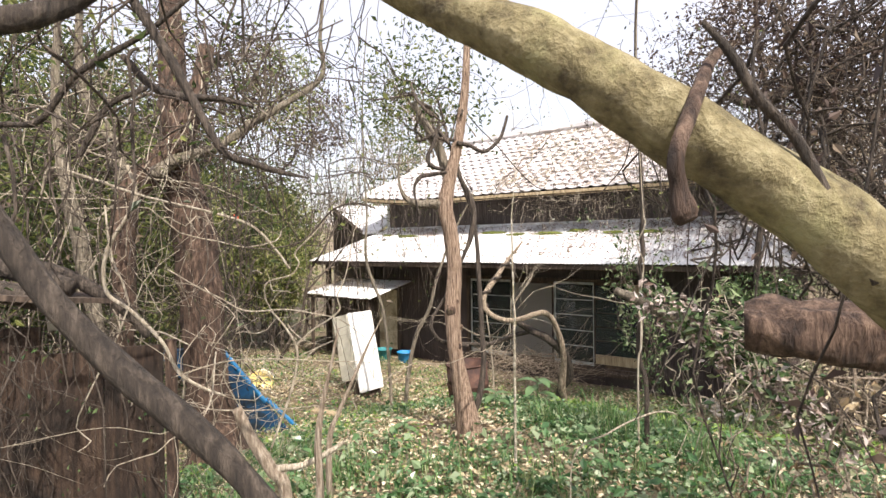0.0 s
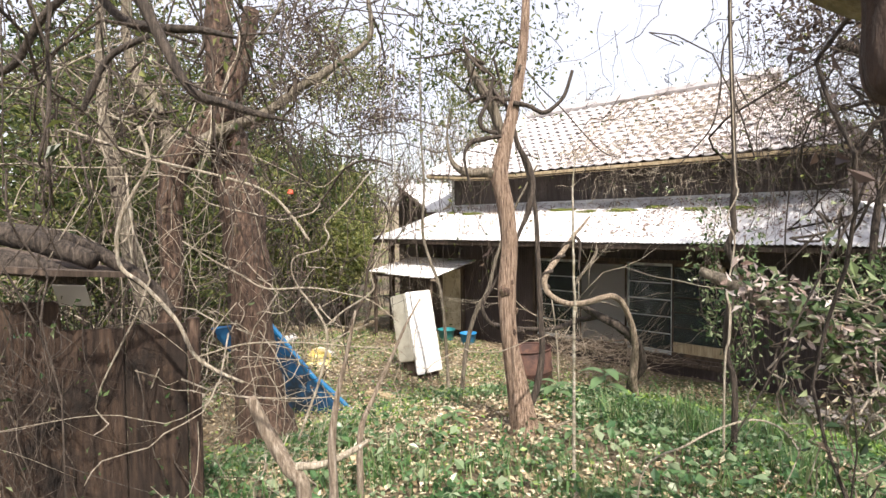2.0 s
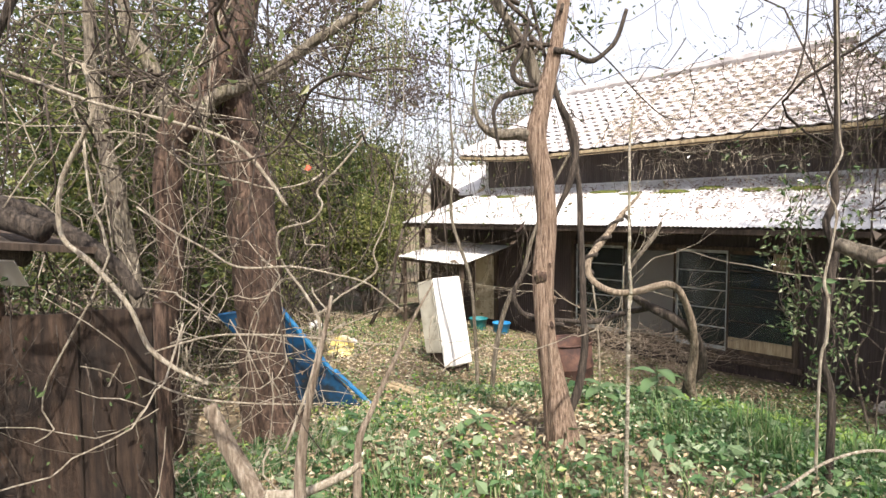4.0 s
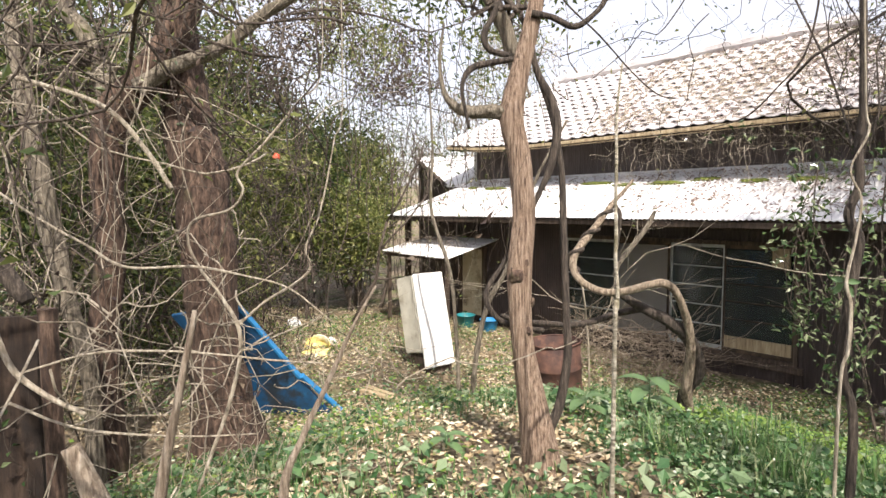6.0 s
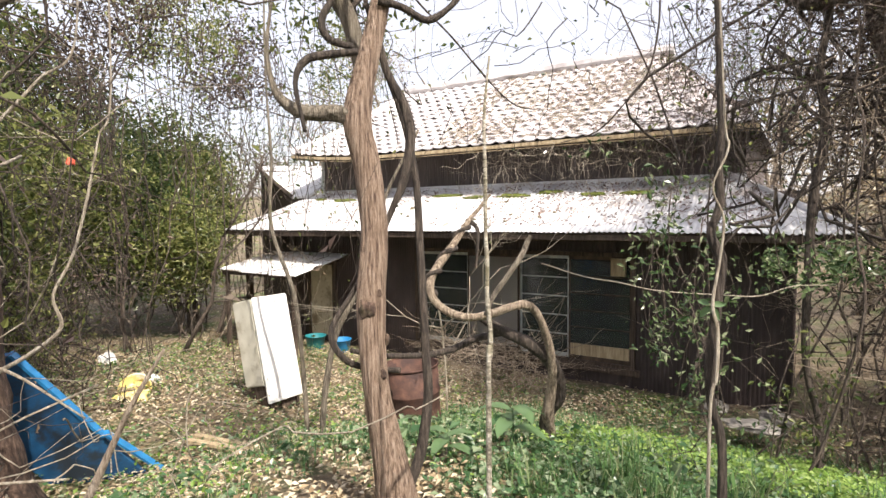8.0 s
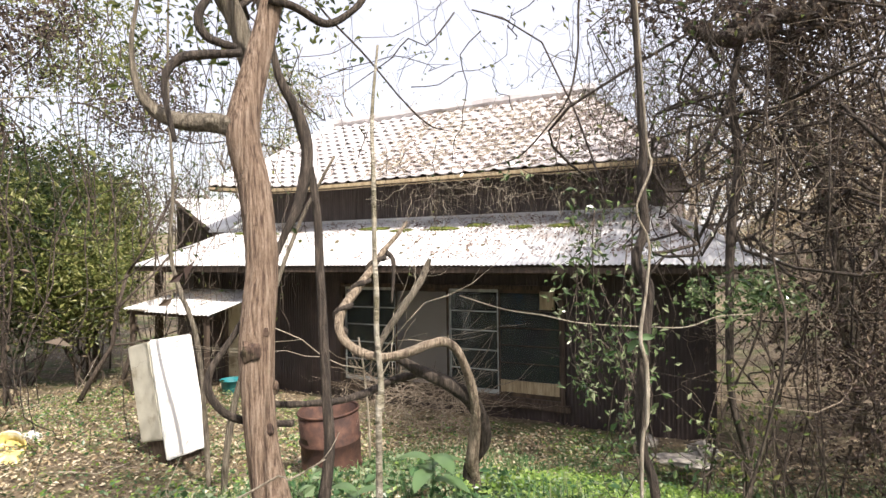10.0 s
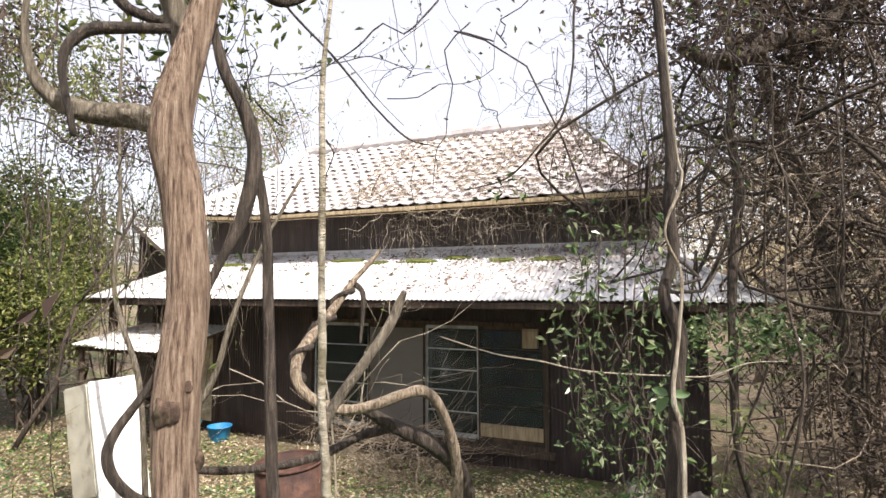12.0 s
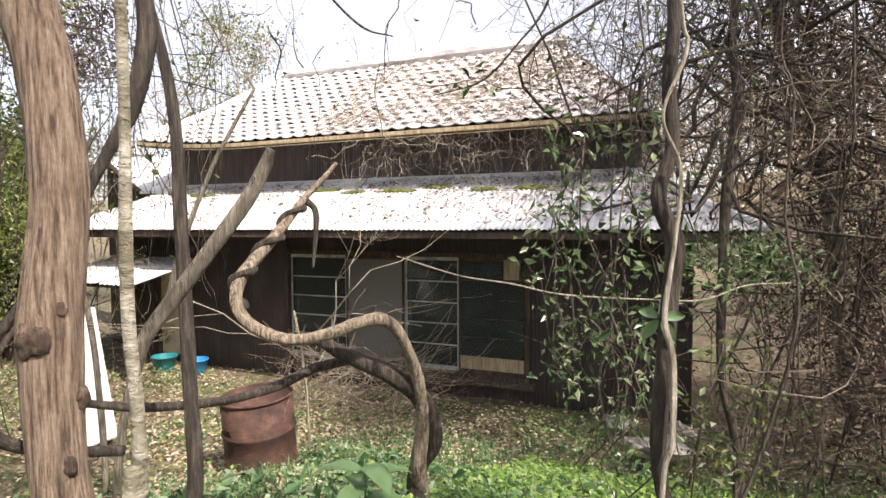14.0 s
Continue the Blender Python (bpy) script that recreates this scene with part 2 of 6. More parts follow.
def part(name, geo, material, parent, label="", smooth=False, kind=""):
    me = geo if isinstance(geo, bpy.types.Mesh) else geo.mesh(name, material, smooth)
    ob = new(name, me)
    if parent is not None:
        ob.parent = parent
    return tagged(ob, label=label, kind=kind)


def thing(name, label, category, group="", kind="", at=(0, 0, 0)):
    ob = new(name)
    ob.empty_display_size = 0.1
    ob.location = at
    return tagged(ob, label, category, group, kind)


def solid(name, geo, material, label, category, group="", kind="", smooth=False):
    return tagged(new(name, geo.mesh(name, material, smooth)), label, category, group, kind)


def spline(ctrl, per=6):
    """Points along a smooth curve through rows of numbers."""
    c = np.asarray(ctrl, float)
    c = np.vstack([2 * c[0] - c[1], c, 2 * c[-1] - c[-2]])
    out = []
    for i in range(1, len(c) - 2):
        a, b, d, e = c[i - 1], c[i], c[i + 1], c[i + 2]
        for t in np.arange(per) / per:
            out.append(0.5 * (2 * b + (d - a) * t + (2 * a - 5 * b + 4 * d - e) * t * t + (3 * b - a - 3 * d + e) * t ** 3))
    out.append(c[-2])
    return np.array(out)


def tube(geo, pts, radii, sides=8, gnarl=0.0, seed=0.0):
    """A limb swept along pts; gnarl roughens its outline."""
    pts = np.asarray(pts, float)
    n = len(pts)
    tan = np.gradient(pts, axis=0)
    tan /= np.linalg.norm(tan, axis=1)[:, None] + 1e-9
    side = np.cross(tan[0], (0.3, 0.9, 0.2))
    rings = []
    ang = np.arange(sides) * 2 * math.pi / sides
    for i in range(n):
        side = side - tan[i] * (side @ tan[i])
        side /= np.linalg.norm(side) + 1e-9
        up = np.cross(tan[i], side)
        r = np.full(sides, float(radii[i]))
        if gnarl:
            for k in range(sides):
                q = (pts[i] * (7.0, 7.0, 2.4) + seed) + np.array((math.cos(ang[k]), math.sin(ang[k]), 0)) * 1.3
                r[k] *= 1 + gnarl * noise.noise(q) + gnarl * 0.6 * noise.noise(q * 2.7)
        rings.append(pts[i] + (np.cos(ang) * r)[:, None] * side + (np.sin(ang) * r)[:, None] * up)
    faces = [(i * sides + k, i * sides + (k + 1) % sides, (i + 1) * sides + (k + 1) % sides, (i + 1) * sides + k) for i in range(n - 1) for k in range(sides)]
    faces += [tuple(range(sides))[::-1], tuple((n - 1) * sides + k for k in range(sides))]
    return geo.add(np.concatenate(rings), faces)


def rising(ctrl, height):
    """Carries a stem on upwards, thinning, beyond its last row."""
    x, y, z, r = ctrl[-1]
    return list(ctrl) + [(x - 0.02 * height, y + 0.02 * height, z + height * 0.5, r * 0.8), (x + 0.02 * height, y + 0.04 * height, z + height, r * 0.5)]


def limb(geo, ctrl, sides=10, gnarl=0.15, per=7, root=False, fat=1.0):
    """ctrl: rows x, y, z, radius."""
    if root:
        x, y, z, r = ctrl[0]
        g = ground_z(x, y) - 0.12
        if z > g + 0.05:
            ctrl = [(x, y, g, r * 1.25)] + list(ctrl)
    s = spline(ctrl, per)
    return tube(geo, s[:, :3], np.maximum(s[:, 3] * fat, 0.0012), sides, gnarl, seed=len(ctrl))


def leaf_cloud(geo, where, size, rng, flat=0.0, narrow=0.45, fold=0.18, vary=0.4):
    """One small folded leaf at each place. flat: 0 every way, 1 lying level."""
    where = np.asarray(where, float).reshape(-1, 3)
    n = len(where)
    if not n:
        return geo
    d = rng.normal(size=(n, 3))
    d[:, 2] *= 1 - flat
    d /= np.linalg.norm(d, axis=1)[:, None] + 1e-9
    nn = rng.normal(size=(n, 3)) * (1 - flat) + np.array((0, 0, 1.0)) * (0.35 + flat)
    s = np.cross(d, nn)
    s /= np.linalg.norm(s, axis=1)[:, None] + 1e-9
    u = np.cross(s, d)
    L = (size * (1 + vary * rng.uniform(-1, 1, n)))[:, None]
    a = where - d * L * 0.5
    b = where + d * L * 0.5
    l = where - s * L * narrow * 0.5 + u * L * fold - d * L * 0.05
    r = where + s * L * narrow * 0.5 + u * L * fold - d * L * 0.05
    v = np.stack([a, r, b, l], 1).reshape(-1, 3)
    f = (np.arange(n)[:, None] * 4 + np.array([[0, 1, 2, 3]])).tolist()
    return geo.add(v, f)


# ---- ground ----
def smooth01(a):
    a = min(1.0, max(0.0, a))
    return a * a * (3 - 2 * a)


def ground_z(x, y):
    """A bank that falls from the walked strip towards the house, lower beside it."""
    top = 0.45 + 0.67 * smooth01((x + 1.9) / 3.2) + 0.17 * smooth01((-1.6 - x) / 0.8)
    z = 0.1 + (top - 0.1) * smooth01(-(y + 1.2) / 4.4)
    z += 0.035 * noise.noise((x * 0.9, y * 0.9, 3.0)) + 0.012 * noise.noise((x * 4, y * 4, 7.0))
    hill = 3.5 * smooth01((y - 7) / 25) + 1.6 * smooth01((x - 3.2) / 4.0) * smooth01((y + 5) / 4) + 4.0 * smooth01((x - 6) / 14) + 1.5 * smooth01((-9 - x) / 20)
    return z + hill


def axis_steps(lo, hi, fine, outer):
    a = np.arange(lo, hi + 1e-6, fine)
    return np.concatenate([-np.array(outer[::-1]) + lo, a, np.array(outer) + hi])


def build_ground():
    xs = axis_steps(-13, 9, 0.16, [0.5, 1.2, 2.5, 5, 9, 16, 30, 60, 120, 300, 900, 2500])
    ys = axis_steps(-13, 6, 0.16, [0.5, 1.2, 2.5, 5, 9, 16, 30, 60, 120, 300, 900, 2500])
    v = [(x, y, ground_z(x, y)) for y in ys for x in xs]
    w = len(xs)
    f = [(j * w + i, j * w + i + 1, (j + 1) * w + i + 1, (j + 1) * w + i) for j in range(len(ys) - 1) for i in range(w - 1)]
    solid("ground", Geo().add(v, f), M["soil"], "sloping garden soil under leaf litter and weeds", "ground", kind="structure", smooth=True)


build_ground()

# ---- house ----
EAVE_Y, EAVE_Z, PITCH = -0.985, 2.325, 0.416
WALL_TOP_Y = 0.8
LOW_L, LOW_R = -6.7, 3.38            # ends of the lower eave
UP_L, UP_R = -5.75, 2.2              # ends of the upper wall
SIDE_X, LEFT_X = 2.8, -6.3           # outer walls of the ground floor
WIN_L, WIN_R, WIN_B, WIN_T = -2.74, 0.9, 0.42, 1.95
BACK_Y = 5.2


def low_roof_z(y):
    return EAVE_Z + PITCH * (y - EAVE_Y)


def wavy_sheet(x0, x1, low, high, pitch=0.066, amp=0.008, thick=0.002, cut_l=None, cut_r=None, rows=5):
    """Corrugated sheet between two levels (y, z); its ends may be cut along a hip."""
    g = Geo()
    n = max(2, int((x1 - x0) / pitch * 6))
    v = []
    for k in range(rows + 1):
        t = k / rows
        y, z = low[0] + (high[0] - low[0]) * t, low[1] + (high[1] - low[1]) * t
        a = x0 if cut_l is None else max(x0, min(x1, cut_l(y)))
        b = x1 if cut_r is None else min(x1, max(x0, cut_r(y)))
        for i in range(n + 1):
            x = a + (b - a) * i / n
            sag = 0.012 * noise.noise((x * 1.2, y * 1.5, 1.0)) + 0.01 * noise.noise((x * 0.35, 4.0, y))
            v.append((x, y, z + amp * math.sin(2 * math.pi * x / pitch) + sag))
    m = n + 1
    f = [(k * m + i, k * m + i + 1, (k + 1) * m + i + 1, (k + 1) * m + i) for k in range(rows) for i in range(n)]
    under = [(a, b, c - 0.004) for a, b, c in v]
    q = len(v)
    f2 = [tuple(j + q for j in p[::-1]) for p in f]
    edge = [(i + 1, i, i + q, i + 1 + q) for i in range(n)]
    return g.add(v + under, f + f2 + edge)


def ribbed_wall(x0, x1, z0, z1, y, pitch=0.075, depth=0.012, along="x"):
    """Upright ribbed sheet facing -y (or along y, facing +x)."""
    g = Geo()
    n = max(2, int(round((x1 - x0) / pitch))) * 4
    xs = [x0 + (x1 - x0) * i / n for i in range(n + 1)]
    off = [(-depth if i % 4 in (1, 2) else 0) for i in range(n + 1)]
    v = []
    for z in (z0, z1):
        for x, o in zip(xs, off):
            v.append((x, y + o, z) if along == "x" else (y - o, x, z))
    v += [(x, y + 0.03, z) if along == "x" else (y - 0.03, x, z) for z in (z0, z1) for x in (x0, x1)]
    m = n + 1
    f = [(i, i + 1, m + i + 1, m + i) for i in range(n)]
    k = 2 * m
    f += [(k + 1, k, k + 2, k + 3)]
    f += [(0, m, k + 2, k), (m - 1, k + 1, k + 3, 2 * m - 1)]
    return g.add(v, f)


def slab(corners, thick):
    """A flat piece through four corners, with thickness downwards."""
    c = [Vector(p) for p in corners]
    d = Vector((0, 0, -thick))
    g = Geo()
    return g.add([tuple(p) for p in c] + [tuple(p + d) for p in c], [(0, 1, 2, 3), (7, 6, 5, 4), (0, 4, 5, 1), (1, 5, 6, 2), (2, 6, 7, 3), (3, 7, 4, 0)])


house = thing("house", "abandoned dark brown wooden house with tin and tile roofs", "house")


def build_walls():
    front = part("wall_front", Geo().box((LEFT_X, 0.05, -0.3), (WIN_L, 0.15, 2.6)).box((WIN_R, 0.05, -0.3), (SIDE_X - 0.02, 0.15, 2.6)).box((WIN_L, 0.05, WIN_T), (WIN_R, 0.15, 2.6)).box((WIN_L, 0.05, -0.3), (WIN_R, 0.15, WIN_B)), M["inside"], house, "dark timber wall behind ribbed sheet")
    x = LEFT_X
    while x < SIDE_X - 0.05:
        e = min(x + 0.72, SIDE_X)
        for a, b in ((x, e),):
            segs = []
            if b <= WIN_L + 0.01 or a >= WIN_R - 0.01:
                segs = [(a, b, -0.25, 2.5)]
            else:
                if a < WIN_L:
                    segs.append((a, WIN_L, -0.25, 2.5))
                if b > WIN_R:
                    segs.append((WIN_R, b, -0.25, 2.5))
                m0, m1 = max(a, WIN_L), min(b, WIN_R)
                segs += [(m0, m1, -0.25, WIN_B - 0.03), (m0, m1, WIN_T + 0.06, 2.5)]
            for s0, s1, z0, z1 in segs:
                if s1 - s0 > 0.04:
                    part("cladding_sheet", ribbed_wall(s0, s1 - 0.006, z0, z1, 0.03, 0.05, 0.006), M["dark_tin"], front)
        x = e
    side = part("wall_side", Geo().box((SIDE_X - 0.15, 0.15, -0.3), (SIDE_X - 0.02, BACK_Y, 2.7)), M["inside"], house, "dark timber side wall")
    y = 0.02
    while y < BACK_Y:
        part("cladding_sheet", ribbed_wall(y, y + 0.714, -0.25, 2.5, SIDE_X, along="y"), M["dark_tin"], side)
        y += 0.72
    part("wall_left", Geo().box((LEFT_X, 0.15, -0.3), (LEFT_X + 0.12, BACK_Y, 2.6)), M["dark_tin"], house)
    part("wall_back", Geo().box((LEFT_X, BACK_Y, -0.3), (SIDE_X, BACK_Y + 0.12, 3.0)), M["dark_tin"], house)
    part("room_floor", Geo().box((LEFT_X + 0.12, 0.16, 0.2), (SIDE_X - 0.16, BACK_Y, 0.3)), M["wood_dark"], house)
    # partition and ceiling carry the room's dimness in their dark colour
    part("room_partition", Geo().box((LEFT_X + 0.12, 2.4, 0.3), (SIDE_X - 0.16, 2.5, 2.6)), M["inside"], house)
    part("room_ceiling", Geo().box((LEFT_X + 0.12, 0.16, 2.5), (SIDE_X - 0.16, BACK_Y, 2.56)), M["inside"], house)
    # upper storey
    up = part("wall_upper", Geo().box((UP_L, WALL_TOP_Y + 0.04, 2.6), (UP_R, WALL_TOP_Y + 0.16, 4.1)).box((UP_L, WALL_TOP_Y + 0.16, 2.6), (UP_L + 0.12, BACK_Y, 4.1)).box((UP_R - 0.12, WALL_TOP_Y + 0.16, 2.6), (UP_R, BACK_Y, 4.1)), M["upper_clad"], house, "weathered brown upper wall")
    x = UP_L
    while x < UP_R - 0.05:
        e = min(x + 0.91, UP_R)
        part("upper_sheet", ribbed_wall(x, e - 0.008, 3.02, 4.05, WALL_TOP_Y + 0.02, 0.05, 0.008), M["upper_clad"], up)
        x = e
    part("flashing", Geo().box((UP_L - 0.05, WALL_TOP_Y - 0.06, 3.04), (UP_R + 0.03, WALL_TOP_Y + 0.0, 3.1)), M["tin"], up, "pale tin flashing strip")
    part("corner_board", Geo().box((UP_L - 0.05, WALL_TOP_Y - 0.01, 3.1), (UP_L + 0.03, WALL_TOP_Y + 0.012, 4.0)), M["white"], up, "white corner board")


def build_window():
    win = part("window", Geo().box((WIN_L, -0.02, WIN_B - 0.05), (WIN_R, 0.16, WIN_B)).box((WIN_L, -0.02, WIN_T), (WIN_R, 0.16, WIN_T + 0.06)).box((WIN_L - 0.05, -0.02, WIN_B - 0.05), (WIN_L, 0.16, WIN_T + 0.06)).box((WIN_R, -0.02, WIN_B - 0.05), (WIN_R + 0.05, 0.16, WIN_T + 0.06)), M["wood_dark"], house, "long sliding window with dark timber frame")
    splits = [WIN_L, -1.75, -0.82, -0.02, WIN_R]
    for i in range(4):
        a, b = splits[i] + 0.004, splits[i + 1] - 0.004
        y = 0.02 if i in (1, 3) else 0.06
        st = 0.026
        g = Geo()
        g.box((a, y, WIN_B + 0.002), (a + st, y + 0.03, WIN_T - 0.002)).box((b - st, y, WIN_B + 0.002), (b, y + 0.03, WIN_T - 0.002))
        g.box((a + st, y, WIN_B + 0.002), (b - st, y + 0.03, WIN_B + 0.06)).box((a + st, y, WIN_T - 0.05), (b - st, y + 0.03, WIN_T - 0.002))
        part("sash_frame", g, M["bar"] if i in (0, 2) else M["wood_wall"], win)
        foot = WIN_B + 0.06
        if i == 3:
            part("kick_panel", Geo().box((a + st, y + 0.006, foot), (b - st, y + 0.02, foot + 0.17)), M["wood_pale"], win, "pale yellowish wooden kick panel")
            foot += 0.17
        n = 1 if i == 1 else 5
        for k in range(n):
            z0 = foot + (WIN_T - 0.05 - foot) * k / n
            z1 = foot + (WIN_T - 0.05 - foot) * (k + 1) / n
            p = part("pane", Geo().box((a + st, y + 0.012, z0 + 0.007), (b - st, y + 0.016, z1 - 0.007)), M["glass_frost"] if i == 1 else M["glass"], win)
            p.visible_shadow = False
            if k:
                part("glazing_bar", Geo().box((a + st, y + 0.003, z0 - 0.008), (b - st, y + 0.026, z0 + 0.008)), M["bar"] if i in (0, 2) else M["wood_wall"], win)
    part("paper_screen", Geo().box((-1.72, 0.3, 0.45), (-0.84, 0.32, 1.9)), M["cloth"], house, "grey paper screen leaning indoors")
    part("notice_box", Geo().box((0.62, -0.05, 1.68), (0.82, 0.02, 1.93)), M["wood_pale"], house, "small yellowish board fixed under the eave")
    part("sill_beam", Geo().box((WIN_L - 0.25, -0.06, WIN_B - 0.13), (WIN_R + 0.12, 0.03, WIN_B - 0.05)), M["wood_dark"], house)
    door = part("door", Geo().box((-5.32, -0.03, 0.25), (-4.74, 0.02, 1.62)), M["cream"], house, "cream painted plywood door")
    part("door_frame", Geo().box((-5.39, -0.05, 0.15), (-5.32, 0.03, 1.7)).box((-4.74, -0.05, 0.15), (-4.67, 0.03, 1.7)).box((-5.32, -0.05, 1.62), (-4.74, 0.03, 1.7)), M["wood_dark"], door)


def build_lower_roof():
    base = part("lower_roof", slab([(LOW_L + 0.05, EAVE_Y + 0.04, EAVE_Z - 0.03), (LOW_R - 0.05, EAVE_Y + 0.04, EAVE_Z - 0.03), (2.05, WALL_TOP_Y, low_roof_z(WALL_TOP_Y) - 0.04), (-5.75, WALL_TOP_Y, low_roof_z(WALL_TOP_Y) - 0.04)], 0.025), M["wood_dark"], house, "lean-to roof boards under corrugated tin")
    hip_r = lambda y: LOW_R - (y - EAVE_Y) * (LOW_R - 2.0) / (WALL_TOP_Y - EAVE_Y)
    hip_l = lambda y: LOW_L + (y - EAVE_Y) * 0.95 / (WALL_TOP_Y - EAVE_Y)
    x = LOW_L
    i = 0
    while x < LOW_R - 0.05:
        e = min(x + 0.66, LOW_R)
        lift = 0.004 * (i % 2)
        part("corrugated_sheet", wavy_sheet(x, e + 0.05 if e < LOW_R else e, (EAVE_Y - 0.02 * (i % 3 == 1), EAVE_Z + lift), (WALL_TOP_Y, low_roof_z(WALL_TOP_Y) + lift), cut_l=hip_l, cut_r=hip_r), M["tin"], base, smooth=True)
        x = e
        i += 1
    for xx in np.arange(LOW_L + 0.3, LOW_R - 0.2, 0.455):
        part("rafter", Geo().box((xx, EAVE_Y + 0.08, 0), (xx + 0.045, 0.0, 0.06), Matrix(((1, 0, 0, 0), (0, 1, 0, 0), (0, PITCH, 1, EAVE_Z - 0.125 - PITCH * EAVE_Y), (0, 0, 0, 1)))), M["wood_dark"], base)
    part("fascia", Geo().box((LOW_L + 0.08, EAVE_Y + 0.03, EAVE_Z - 0.1), (LOW_R - 0.1, EAVE_Y + 0.06, EAVE_Z - 0.03)), M["wood_dark"], base)
    part("eave_beam", Geo().box((LOW_L + 0.35, -0.72, EAVE_Z - 0.13), (LOW_R - 0.5, -0.62, EAVE_Z - 0.02)), M["wood_dark"], base)
    # side slope beyond the hip
    s = [(LOW_R, EAVE_Y, EAVE_Z), (LOW_R, BACK_Y, EAVE_Z), (2.0, BACK_Y, 3.07), (2.0, WALL_TOP_Y, 3.07)]
    part("side_slope", slab(s, 0.02), M["tin"], base, "corrugated tin side slope")
    part("hip_cap", tube(Geo(), [(LOW_R + 0.02, EAVE_Y - 0.02, EAVE_Z + 0.02), (2.0, WALL_TOP_Y, 3.1)], [0.035, 0.035], 8), M["tin"], base, "pale tin hip cap")
    sl = [(LOW_L, BACK_Y, EAVE_Z), (LOW_L, EAVE_Y, EAVE_Z), (-5.75, WALL_TOP_Y, 3.06), (-5.75, BACK_Y, 3.06)]
    part("left_slope", slab(sl, 0.02), M["tin"], base, "corrugated tin left slope")
    for xx, yy in ((-6.45, -0.7),):
        part("post", Geo().box((xx, yy, ground_z(xx, yy) - 0.1), (xx + 0.1, yy + 0.1, EAVE_Z - 0.02)), M["wood_wall"] if xx < -6 else M["wood_dark"], house)


def tile_mesh():
    """One pantile: shallow trough, raised roll, thick lower lip."""
    prof = [(-0.14, 0.008), (-0.1, -0.003), (-0.05, -0.009), (0.0, -0.008), (0.05, 0.002), (0.085, 0.019), (0.12, 0.021), (0.15, 0.009)]
    v, f = [], []
    for s, lift in ((0.0, 0.02), (0.225, 0.0)):
        v += [(x * 0.87, s, z + lift) for x, z in prof]
    v += [(x * 0.87, 0.0, z + 0.004) for x, z in prof]
    n = len(prof)
    f += [(i, i + 1, n + i + 1, n + i) for i in range(n - 1)]
    f += [(2 * n + i, 2 * n + i + 1, i + 1, i) for i in range(n - 1)]
    return v, f


UE_Y, UE_Z, RG_Y, RG_Z = 0.1, 3.68, 2.25, 5.24
RG_L, RG_R = -4.55, 0.9
UE_L, UE_R = -5.95, 2.4


def upper_surface(x, s):
    """Roof surface at x, and s from eave (0) to ridge (1): eaves lift at the corners."""
    d = max(0.0, (-3.6 - x)) / 2.35
    return Vector((x, UE_Y + (RG_Y - UE_Y) * s, UE_Z + (RG_Z - UE_Z) * s + 0.15 * d * d * (1 - s) - 0.05 * math.sin(math.pi * s)))


